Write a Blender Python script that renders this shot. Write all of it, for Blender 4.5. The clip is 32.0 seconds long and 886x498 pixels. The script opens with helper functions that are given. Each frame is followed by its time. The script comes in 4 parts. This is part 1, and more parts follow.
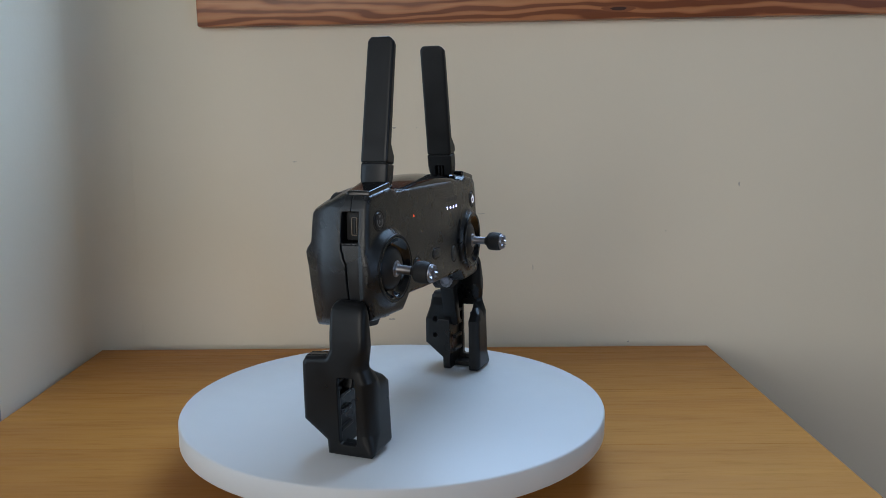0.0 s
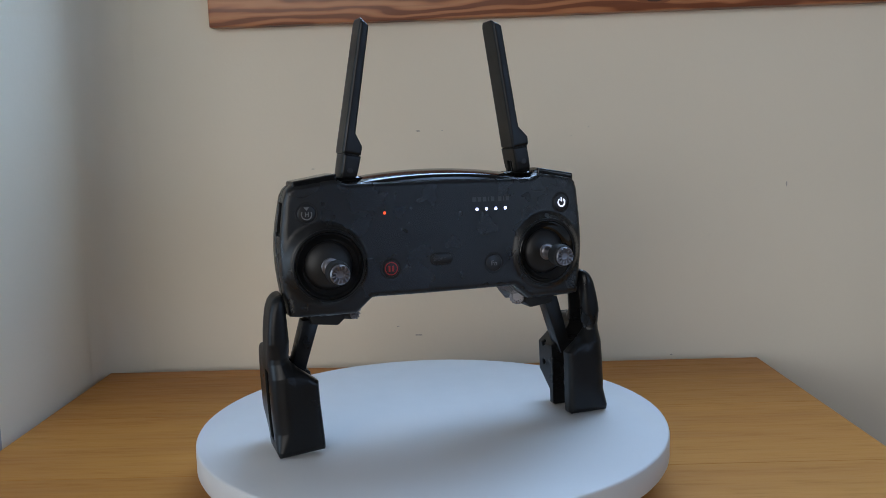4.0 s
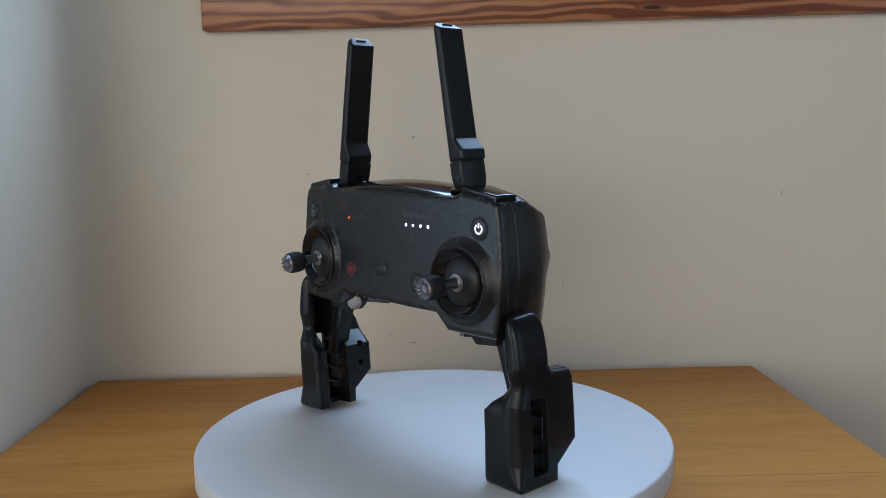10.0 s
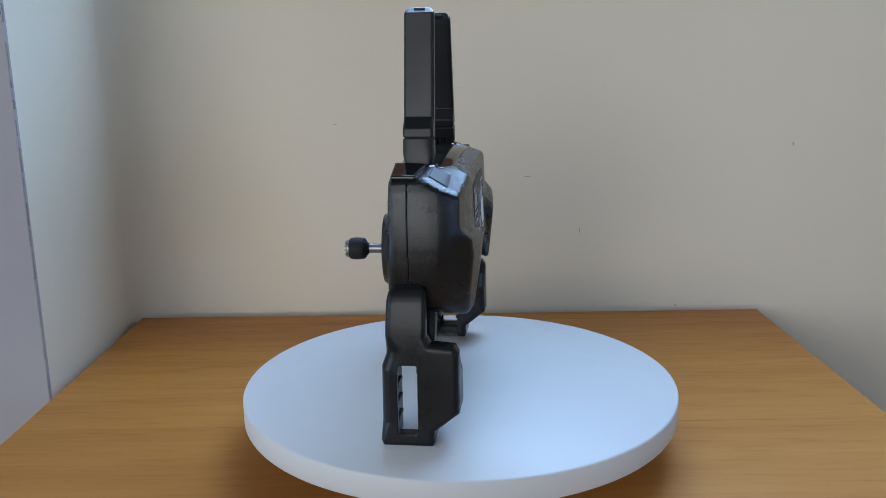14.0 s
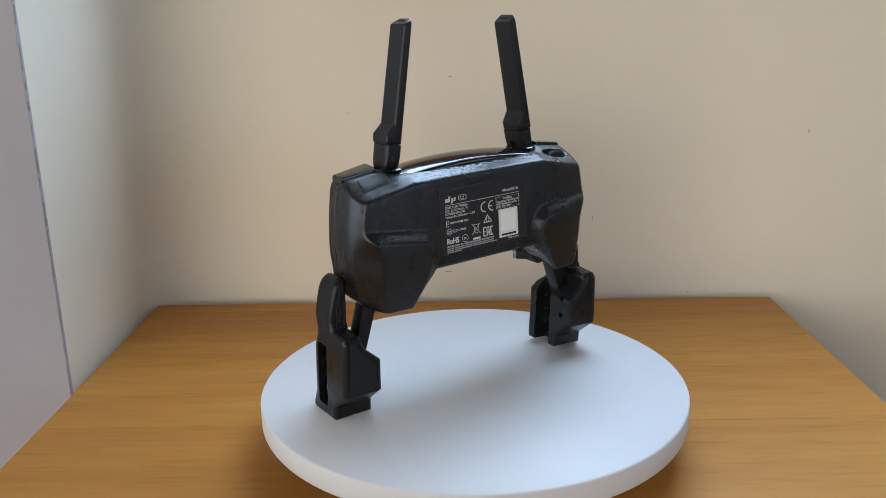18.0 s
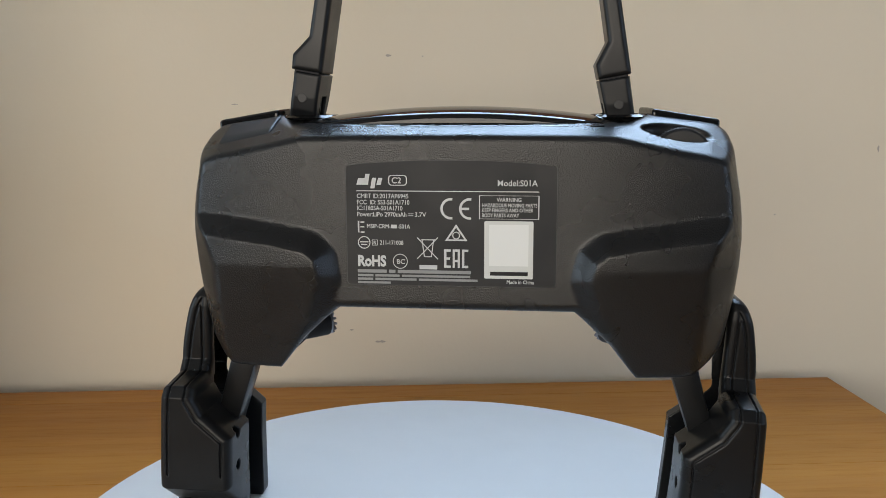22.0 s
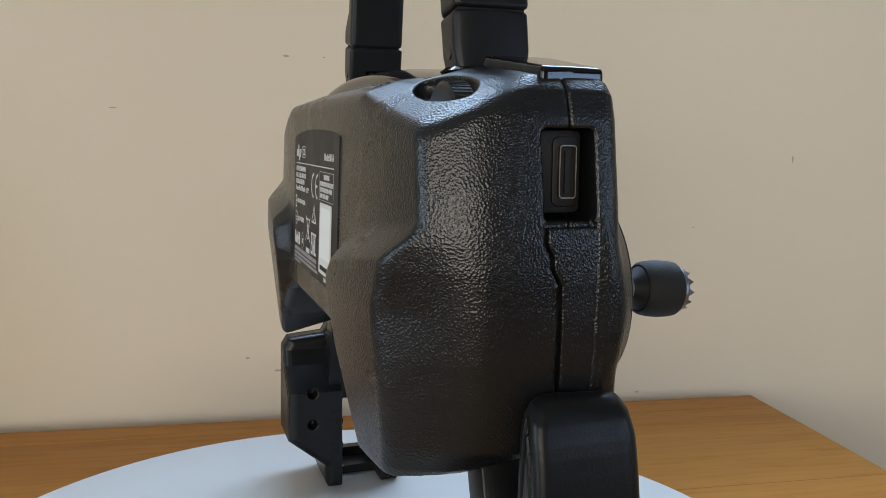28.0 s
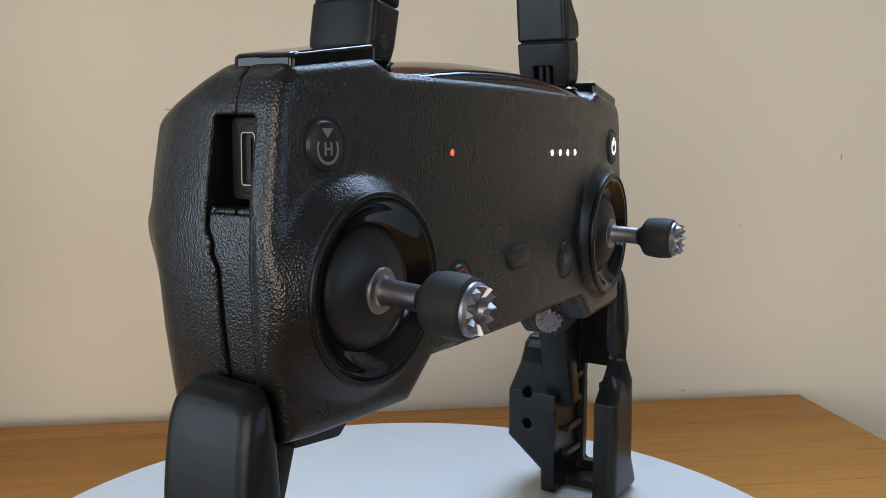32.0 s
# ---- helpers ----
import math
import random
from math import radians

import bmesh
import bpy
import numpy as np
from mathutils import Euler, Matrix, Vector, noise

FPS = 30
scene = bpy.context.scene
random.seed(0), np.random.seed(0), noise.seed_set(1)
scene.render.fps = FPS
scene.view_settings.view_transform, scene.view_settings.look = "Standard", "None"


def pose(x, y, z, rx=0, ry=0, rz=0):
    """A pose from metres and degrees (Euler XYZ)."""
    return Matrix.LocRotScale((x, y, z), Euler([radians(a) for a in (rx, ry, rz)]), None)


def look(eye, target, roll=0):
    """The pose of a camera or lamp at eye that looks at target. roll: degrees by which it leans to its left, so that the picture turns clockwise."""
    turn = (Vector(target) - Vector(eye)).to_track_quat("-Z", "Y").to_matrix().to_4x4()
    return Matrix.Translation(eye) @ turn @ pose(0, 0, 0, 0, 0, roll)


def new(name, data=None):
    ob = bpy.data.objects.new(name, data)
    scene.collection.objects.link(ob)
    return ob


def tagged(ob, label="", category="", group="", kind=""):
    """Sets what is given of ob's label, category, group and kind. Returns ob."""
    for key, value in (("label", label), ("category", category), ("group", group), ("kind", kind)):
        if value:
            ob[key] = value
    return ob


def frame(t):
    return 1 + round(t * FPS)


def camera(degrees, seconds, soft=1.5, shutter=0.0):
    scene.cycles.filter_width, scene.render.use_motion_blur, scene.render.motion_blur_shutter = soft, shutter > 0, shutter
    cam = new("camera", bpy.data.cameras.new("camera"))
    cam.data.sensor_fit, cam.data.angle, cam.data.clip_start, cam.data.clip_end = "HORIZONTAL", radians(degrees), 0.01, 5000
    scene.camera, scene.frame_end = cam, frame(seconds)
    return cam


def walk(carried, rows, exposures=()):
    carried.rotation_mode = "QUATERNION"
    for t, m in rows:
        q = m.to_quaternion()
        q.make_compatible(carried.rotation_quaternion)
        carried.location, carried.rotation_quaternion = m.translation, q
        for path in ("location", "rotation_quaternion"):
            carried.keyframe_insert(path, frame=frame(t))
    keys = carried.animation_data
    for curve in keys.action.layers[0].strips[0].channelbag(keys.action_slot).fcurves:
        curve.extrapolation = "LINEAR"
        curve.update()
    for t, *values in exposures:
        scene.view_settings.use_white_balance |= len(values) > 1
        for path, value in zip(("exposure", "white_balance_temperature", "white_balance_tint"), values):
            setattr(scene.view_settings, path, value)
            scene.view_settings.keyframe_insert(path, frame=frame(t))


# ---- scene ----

# ================= camera and its walk =================
cam = camera(54.9, 32.0, soft=0.6)
DISC_Z = 0.7822      # top of the turntable
TABLE_Z = 0.75       # top of the table
TURN = 11.815        # degrees per second of the turntable
TURN_START = 68.08   # its angle at the start
WOBBLE = 0.40        # how far the turning axis is out of plumb

PATH = [  # seconds, x, y, z, tilt, roll, heading
    (0.0, 0.0254, -0.4513, 0.9373, 81.01, -0.38, -0.25),
    (0.5, 0.0230, -0.4487, 0.9369, 81.14, -0.43, -0.30),
    (1.0, 0.0221, -0.4476, 0.9373, 81.18, -0.60, -0.20),
    (1.5, 0.0204, -0.4453, 0.9369, 81.36, -0.70, -0.08),
    (2.0, 0.0178, -0.4428, 0.9344, 81.61, -0.82, 0.02),
    (2.5, 0.0145, -0.4387, 0.9307, 81.88, -1.02, 0.13),
    (3.0, 0.0119, -0.4304, 0.9263, 82.27, -1.15, 0.30),
    (3.5, 0.0095, -0.4207, 0.9229, 82.50, -1.35, 0.27),
    (5.5, 0.0066, -0.3953, 0.9112, 83.51, -1.51, -0.01),
    (6.0, 0.0052, -0.3960, 0.9132, 83.61, -1.42, -0.15),
    (6.5, 0.0029, -0.3937, 0.9116, 83.70, -1.27, -0.39),
    (7.0, 0.0017, -0.3917, 0.9116, 83.79, -1.12, -0.57),
    (7.5, 0.0006, -0.3924, 0.9128, 83.85, -1.07, -0.79),
    (8.0, 0.0004, -0.3935, 0.9117, 83.89, -1.10, -0.91),
    (8.5, -0.0016, -0.3953, 0.9120, 83.94, -1.08, -1.10),
    (9.0, -0.0015, -0.3975, 0.9130, 83.86, -0.98, -1.27),
    (9.5, -0.0013, -0.4006, 0.9170, 83.62, -1.01, -1.13),
    (10.0, -0.0019, -0.4053, 0.9240, 82.73, -1.03, -1.10),
    (10.5, -0.0021, -0.4102, 0.9308, 81.25, -1.14, -0.83),
    (11.0, -0.0012, -0.4157, 0.9363, 80.44, -1.14, -0.67),
    (11.5, -0.0024, -0.4200, 0.9393, 79.73, -1.02, -0.40),
    (12.0, -0.0038, -0.4238, 0.9443, 79.32, -0.94, -0.43),
    (12.5, -0.0030, -0.4278, 0.9490, 78.85, -0.94, -0.29),
    (13.0, -0.0058, -0.4295, 0.9509, 78.28, -0.97, -0.18),
    (13.5, -0.0089, -0.4307, 0.9511, 77.62, -0.81, 0.01),
    (14.0, -0.0088, -0.4323, 0.9528, 77.08, -0.81, -0.10),
    (14.5, -0.0109, -0.4339, 0.9565, 76.72, -0.91, 0.32),
    (16.5, -0.0086, -0.4395, 0.9759, 74.22, -1.64, 0.35),
    (17.0, -0.0096, -0.4376, 0.9785, 73.57, -1.32, 0.36),
    (17.5, -0.0091, -0.4337, 0.9811, 73.52, -1.18, 0.52),
    (18.0, -0.0100, -0.4282, 0.9790, 74.07, -1.08, 0.70),
    (18.5, -0.0105, -0.4179, 0.9735, 75.10, -1.09, 0.85),
    (19.0, -0.0119, -0.3982, 0.9670, 76.31, -1.14, 0.73),
    (19.5, -0.0187, -0.3699, 0.9595, 77.73, -1.18, 0.67),
    (20.0, -0.0200, -0.3334, 0.9493, 78.14, -1.12, 0.42),
    (20.5, -0.0231, -0.2910, 0.9391, 78.37, -0.98, 0.02),
    (21.0, -0.0233, -0.2595, 0.9275, 78.30, -0.61, -1.30),
    (21.5, -0.0248, -0.2387, 0.9189, 78.85, 0.10, -3.42),
    (22.0, -0.0253, -0.2243, 0.9119, 79.11, 0.88, -5.67),
    (22.5, -0.0310, -0.2123, 0.9084, 79.52, 1.28, -6.71),
    (23.0, -0.0320, -0.2037, 0.9048, 79.96, 1.58, -7.85),
    (23.5, -0.0337, -0.1952, 0.9027, 79.98, 1.58, -8.13),
    (24.0, -0.0313, -0.1902, 0.9011, 79.90, 1.57, -8.51),
    (24.5, -0.0258, -0.1893, 0.9012, 80.02, 1.54, -9.05),
    (25.0, -0.0236, -0.1889, 0.9005, 80.20, 1.51, -9.48),
    (25.5, -0.0242, -0.1891, 0.9012, 80.54, 1.50, -10.15),
    (26.0, -0.0267, -0.1917, 0.8982, 80.75, 1.61, -11.52),
    (26.5, -0.0274, -0.1934, 0.8976, 80.94, 1.86, -12.58),
    (28.5, -0.0213, -0.1914, 0.8934, 81.94, 0.80, -11.77),
    (29.0, -0.0213, -0.1929, 0.8930, 81.90, 0.81, -11.19),
    (29.5, -0.0216, -0.1943, 0.8933, 81.90, 0.83, -10.69),
    (30.0, -0.0210, -0.1950, 0.8931, 81.88, 0.86, -10.36),
    (30.5, -0.0223, -0.1950, 0.8926, 81.87, 0.84, -10.12),
    (31.0, -0.0233, -0.1953, 0.8925, 81.89, 0.77, -9.99),
    (31.5, -0.0246, -0.1960, 0.8930, 81.93, 0.70, -9.79),
    (32.0, -0.0274, -0.1960, 0.8924, 82.01, 0.73, -9.51),
]
EXPOSURE = [(0.0, -0.48, 6350, 9), (6.0, -0.51, 6250, 11), (10.0, -0.48, 6350, 11), (11.0, -0.05, 6450, 10), (12.2, -0.05, 6450, 11), (13.2, -0.18, 6050, 9), (14.5, -0.28, 5950, 9), (17.0, -0.10, 6800, 12), (19.0, 0.02, 7150, 12), (23.0, -0.09, 7150, 11), (26.5, -0.09, 7100, 11), (29.0, -0.02, 7000, 10), (32.0, 0.02, 7050, 12)]
walk(cam, [(t, pose(x, y, z, a, 0, h) @ pose(0, 0, 0, 0, 0, r)) for t, x, y, z, a, r, h in PATH], EXPOSURE)

# ================= world, sun, large lights =================
world = bpy.data.worlds.new("world")
scene.world = world
world.use_nodes = True
_n, _l = world.node_tree.nodes, world.node_tree.links
_sky = _n.new("ShaderNodeTexSky")
_sky.sky_type, _sky.sun_disc = "NISHITA", False
_sky.sun_elevation, _sky.sun_rotation = radians(37), radians(153)
_l.new(_sky.outputs[0], _n["Background"].inputs[0])
_n["Background"].inputs[1].default_value = 0.12


def lamp(name, kind, m, power, colour, **more):
    d = bpy.data.lights.new(name, kind)
    d.energy, d.color = power, colour
    for k, v in more.items():
        if k == "size":
            d.shape, d.size, d.size_y = "RECTANGLE", v[0], v[1]
        if k == "angle":
            d.angle = v
    ob = new(name, d)
    ob.matrix_world = m
    return ob


lamp("sun", "SUN", look((3, -6, 5), (0, 0, 0)), 2.0, (1, 0.95, 0.88), angle=radians(0.6))
# daylight in the opening over the table, and in the window behind
lamp("window_light_over", "AREA", look((0.16, 0.36, 1.43), (0.05, -0.3, 0.8)), 11, (0.46, 0.68, 1.0), size=(0.6, 0.34))
lamp("window_light_behind", "AREA", look((-0.92, -2.18, 1.27), (-0.2, 0.0, 1.15)), 31, (1.0, 0.96, 0.91), size=(1.6, 1.1))
lamp("window_light_corner", "AREA", look((1.95, -2.18, 1.25), (0.0, 0.0, 0.9)), 9.5, (0.32, 0.56, 1.0), size=(0.36, 1.0))
lamp("window_light_east", "AREA", look((2.57, -1.15, 1.3), (0.0, -0.1, 0.95)), 6, (0.56, 0.74, 1.0), size=(0.9, 0.9))
lamp("window_light_side", "AREA", look((-2.37, -0.75, 1.05), (0.0, -0.1, 0.95)), 27, (0.60, 0.79, 1.0), size=(1.2, 1.5))



# ================= materials =================
def mat(name, colour=(0.5, 0.5, 0.5), rough=0.5, metal=0.0):
    m = bpy.data.materials.new(name)
    m.use_nodes = True
    b = m.node_tree.nodes["Principled BSDF"]
    b.inputs["Base Color"].default_value = (*colour, 1)
    b.inputs["Roughness"].default_value = rough
    b.inputs["Metallic"].default_value = metal
    b.inputs["Specular IOR Level"].default_value = 0.37
    return m, m.node_tree.nodes, m.node_tree.links, b


def coords(n, l, scale=(1, 1, 1), where="Object"):
    tc, mp = n.new("ShaderNodeTexCoord"), n.new("ShaderNodeMapping")
    l.new(tc.outputs[where], mp.inputs[0])
    mp.inputs["Scale"].default_value = scale
    return mp.outputs[0]


def noise_tex(n, l, vec, scale, detail=4, rough=0.55):
    t = n.new("ShaderNodeTexNoise")
    t.inputs["Scale"].default_value, t.inputs["Detail"].default_value, t.inputs["Roughness"].default_value = scale, detail, rough
    l.new(vec, t.inputs["Vector"])
    return t.outputs["Fac"]


def ramp(n, l, fac, stops):
    r = n.new("ShaderNodeValToRGB")
    e = r.color_ramp.elements
    while len(e) < len(stops):
        e.new(0.5)
    for el, (p, c) in zip(e, stops):
        el.position, el.color = p, (*c, 1)
    l.new(fac, r.inputs[0])
    return r.outputs[0]


def grey(v):
    return (v, v, v)


def bump(n, l, b, fac, strength, distance, after=None):
    u = n.new("ShaderNodeBump")
    u.inputs["Strength"].default_value, u.inputs["Distance"].default_value = strength, distance
    l.new(fac, u.inputs["Height"])
    if after:
        l.new(after.outputs[0], u.inputs["Normal"])
    l.new(u.outputs[0], b.inputs["Normal"])
    return u


def plastic(name, colour, rough, grain=1400, strength=0.5, depth=0.00012, spread=0.08):
    """Black moulded plastic: leathery grain, faint wear in the gloss."""
    m, n, l, b = mat(name, colour, rough)
    v = coords(n, l)
    if strength > 0.8:
        cell = n.new("ShaderNodeTexVoronoi")
        cell.feature = "SMOOTH_F1"
        cell.inputs["Scale"].default_value, cell.inputs["Smoothness"].default_value = grain, 0.6
        l.new(v, cell.inputs["Vector"])
        g = cell.outputs["Distance"]
    else:
        g = noise_tex(n, l, v, grain, 2, 0.5)
    big = noise_tex(n, l, v, 60, 3)
    l.new(ramp(n, l, big, [(0.3, grey(rough - spread)), (0.7, grey(rough + spread))]), b.inputs["Roughness"])
    if strength:
        bump(n, l, b, g, strength, depth)
    return m


M_SHELL = plastic("grained_black_plastic", (0.0065, 0.0067, 0.0070), 0.28, 2750, 1.0, 0.00008, 0.03)
M_SHELL.node_tree.nodes["Principled BSDF"].inputs["Specular IOR Level"].default_value = 0.46
M_LEG = plastic("satin_black_plastic", (0.006, 0.0063, 0.0066), 0.32, 2500, 0.3, 0.00008)
M_ANT = plastic("matt_black_plastic", (0.0075, 0.0078, 0.0082), 0.36, 3000, 0.2, 0.00006)
M_ANT.node_tree.nodes["Principled BSDF"].inputs["Specular IOR Level"].default_value = 0.28
M_LEG.node_tree.nodes["Principled BSDF"].inputs["Specular IOR Level"].default_value = 0.26
M_DARK = plastic("dull_black_plastic", (0.008, 0.008, 0.008), 0.6, 2500, 0.2, 0.00008)
M_GLOSS = plastic("glossy_black_plastic", (0.006, 0.006, 0.006), 0.1, 1500, 0.0, 0, 0.03)
M_BUTTON = plastic("smooth_black_button", (0.012, 0.012, 0.013), 0.38, 2500, 0.15, 0.00005)
M_DOME = plastic("matt_black_dome", (0.01, 0.01, 0.0105), 0.48, 3500, 0.15, 0.00004)
M_RUBBER = plastic("black_knurled_rubber", (0.01, 0.01, 0.01), 0.7, 2600, 0.5, 0.0001)
M_LABEL = plastic("black_label_film", (0.012, 0.012, 0.0125), 0.5, 3000, 0.1, 0.00002)
M_STEEL = plastic("turned_aluminium", (0.27, 0.262, 0.275), 0.42, 3000, 0.1, 0.00002)
M_STEEL.node_tree.nodes["Principled BSDF"].inputs["Metallic"].default_value = 1
M_BRASS = plastic("gold_plated_contact", (0.24, 0.19, 0.14), 0.42, 3000, 0.0, 0)
M_BRASS.node_tree.nodes["Principled BSDF"].inputs["Metallic"].default_value = 1
M_PRINT = plastic("pale_grey_print", (0.55, 0.55, 0.54), 0.5, 3000, 0.0, 0)
M_PRINT_DIM = plastic("dim_grey_print", (0.16, 0.16, 0.165), 0.5, 3000, 0.0, 0)
M_PRINT_FAINT = plastic("faint_grey_print", (0.055, 0.055, 0.057), 0.5, 3000, 0.0, 0)
M_PRINT_MID = plastic("mid_grey_print", (0.26, 0.26, 0.255), 0.5, 3000, 0.0, 0)
M_RED = plastic("red_print", (0.30, 0.02, 0.018), 0.45, 3000, 0.0, 0)
M_STICKER = plastic("white_paper_sticker", (0.62, 0.62, 0.58), 0.6, 2000, 0.2, 0.00003)
M_STICKER_PATCH = plastic("whiter_sticker_patch", (0.74, 0.74, 0.70), 0.6, 2000, 0.2, 0.00003)
M_WHITE = plastic("satin_white_turntable_plastic", (0.575, 0.575, 0.57), 0.42, 1800, 0.12, 0.00003, 0.05)
M_WHITE.node_tree.nodes["Principled BSDF"].inputs["Specular IOR Level"].default_value = 0.26


def glow(name, colour, power):
    m, n, l, b = mat(name, colour, 0.4)
    b.inputs["Emission Color"].default_value = (*colour, 1)
    b.inputs["Emission Strength"].default_value = power
    return m


M_LED_WHITE = glow("lit_white_lamp", (0.58, 0.62, 1.0), 6.0)
M_LED_RED = glow("lit_red_lamp", (1.0, 0.07, 0.015), 2.6)
M_POWER = glow("lit_power_symbol", (0.85, 0.85, 1.0), 1.3)


def plaster(name, colour, dark):
    m, n, l, b = mat(name, colour, 0.85)
    v = coords(n, l)
    big = noise_tex(n, l, v, 3.0, 5)
    l.new(ramp(n, l, big, [(0.3, dark), (0.7, colour)]), b.inputs["Base Color"])
    fine = noise_tex(n, l, v, 260, 4)
    low = noise_tex(n, l, v, 14, 3)
    u = bump(n, l, b, low, 0.25, 0.004)
    bump(n, l, b, fine, 0.18, 0.0006, u)
    return m


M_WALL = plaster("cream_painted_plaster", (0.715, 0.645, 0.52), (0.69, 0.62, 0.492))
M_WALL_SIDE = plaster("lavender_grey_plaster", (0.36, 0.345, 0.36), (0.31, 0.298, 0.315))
M_CEIL = plaster("off_white_ceiling_paint", (0.38, 0.38, 0.38), (0.36, 0.36, 0.36))
M_ROOM = plaster("cool_grey_painted_plaster", (0.125, 0.132, 0.143), (0.11, 0.116, 0.126))
M_BARE = plaster("bare_grey_plaster", (0.34, 0.33, 0.30), (0.24, 0.23, 0.21))


def wood(name, light, mid, dark, along=(2.2, 38, 38), knots=False, rough=0.42):
    """Sawn wood with grain along x; each piece is shifted and toned on its own."""
    m, n, l, b = mat(name, mid, rough)
    b.inputs["Specular IOR Level"].default_value = 0.37 if knots else 0.2
    info = n.new("ShaderNodeObjectInfo")
    tc, add, mp = n.new("ShaderNodeTexCoord"), n.new("ShaderNodeVectorMath"), n.new("ShaderNodeMapping")
    sc = n.new("ShaderNodeVectorMath")
    sc.operation = "SCALE"
    sc.inputs["Scale"].default_value = 7.0
    comb = n.new("ShaderNodeCombineXYZ")
    for i in range(3):
        l.new(info.outputs["Random"], comb.inputs[i])
    l.new(comb.outputs[0], sc.inputs[0])
    l.new(tc.outputs["Object"], add.inputs[0])
    l.new(sc.outputs[0], add.inputs[1])
    l.new(add.outputs[0], mp.inputs[0])
    mp.inputs["Scale"].default_value = along
    warp = noise_tex(n, l, mp.outputs[0], 1.1, 5, 0.6)
    fine = noise_tex(n, l, mp.outputs[0], 9.0, 6, 0.7)
    if knots:
        mp2 = n.new("ShaderNodeMapping")
        mp2.inputs["Scale"].default_value = (0.55, 1.0, 3.0)
        l.new(add.outputs[0], mp2.inputs[0])
        wv = n.new("ShaderNodeTexWave")
        wv.wave_type, wv.bands_direction = "BANDS", "Z"
        wv.inputs["Scale"].default_value, wv.inputs["Distortion"].default_value = 15, 11
        wv.inputs["Detail"].default_value, wv.inputs["Detail Scale"].default_value = 3, 0.9
        l.new(mp2.outputs[0], wv.inputs["Vector"])
        mixf = n.new("ShaderNodeMath")
        mixf.operation = "MULTIPLY_ADD"
        l.new(wv.outputs["Fac"], mixf.inputs[0])
        mixf.inputs[1].default_value = 0.62
        l.new(warp, mixf.inputs[2])
        base = ramp(n, l, mixf.outputs[0], [(0.3, light), (0.75, mid), (1.05, dark)])
    else:
        base = ramp(n, l, warp, [(0.28, dark), (0.5, mid), (0.72, light)])
    fr = ramp(n, l, fine, [(0.30, grey(0.84 if not knots else 0.7)), (0.46, grey(1.0))])
    mul = n.new("ShaderNodeMix")
    mul.data_type, mul.blend_type = "RGBA", "MULTIPLY"
    mul.inputs[0].default_value = 0.8
    l.new(base, mul.inputs[6])
    l.new(fr, mul.inputs[7])
    hsv = n.new("ShaderNodeHueSaturation")
    val = n.new("ShaderNodeMapRange")
    val.inputs["To Min"].default_value, val.inputs["To Max"].default_value = 0.87, 1.13
    l.new(info.outputs["Random"], val.inputs["Value"])
    l.new(val.outputs[0], hsv.inputs["Value"])
    l.new(mul.outputs[2], hsv.inputs["Color"])
    l.new(hsv.outputs[0], b.inputs["Base Color"])
    l.new(ramp(n, l, fine, [(0.3, grey(rough + 0.12)), (0.6, grey(rough - 0.04))]), b.inputs["Roughness"])
    bump(n, l, b, fine, 0.12, 0.0004)
    return m


M_BEECH = wood("oiled_beech", (0.460, 0.205, 0.042), (0.40, 0.166, 0.032), (0.33, 0.126, 0.024), (3.0, 34, 34))
M_PINE = wood("varnished_pine", (0.50, 0.235, 0.105), (0.40, 0.150, 0.060), (0.19, 0.058, 0.022), (2.0, 40, 40), True, 0.35)
M_KNOT = [plastic("red_brown_knot_wood", (0.22, 0.075, 0.028), 0.4, 900, 0.3, 0.0001), plastic("dark_knot_heart", (0.05, 0.018, 0.010), 0.5, 900, 0.3, 0.0001)]
M_FLOOR = wood("brown_floor_boards", (0.30, 0.19, 0.10), (0.24, 0.145, 0.07), (0.17, 0.10, 0.05))
M_FRAME = plaster("white_gloss_window_paint", (0.8, 0.8, 0.78), (0.78, 0.78, 0.76))


# ================= mesh helpers (millimetres in, metres out) =================
def mesh_of(name, verts, faces, material, smooth=False):
    me = bpy.data.meshes.new(name)
    me.from_pydata([tuple(v) for v in verts], [], [tuple(f) for f in faces])
    me.materials.append(material)
    if smooth:
        me.polygons.foreach_set("use_smooth", [True] * len(me.polygons))
    me.update()
    return me


def put(name, me, parent=None, label="", m=None):
    ob = new(name, me)
    if parent:
        ob.parent = parent
    if m is not None:
        ob.matrix_basis = m
    return tagged(ob, label)


def part(name, bm, material, parent, label="", m=None, smooth=True, unit=0.001):
    """One bmesh as one mesh object under a thing or a part; sharp edges stay sharp."""
    if unit != 1:
        bmesh.ops.scale(bm, vec=(unit,) * 3, verts=bm.verts)
    bmesh.ops.recalc_face_normals(bm, faces=bm.faces)
    if smooth:
        for f in bm.faces:
            f.smooth = True
        for e in bm.edges:
            e.smooth = len(e.link_faces) != 2 or e.calc_face_angle(0) < radians(34)
    me = bpy.data.meshes.new(name)
    bm.to_mesh(me)
    bm.free()
    me.materials.append(material)
    return put(name, me, parent, label, m)


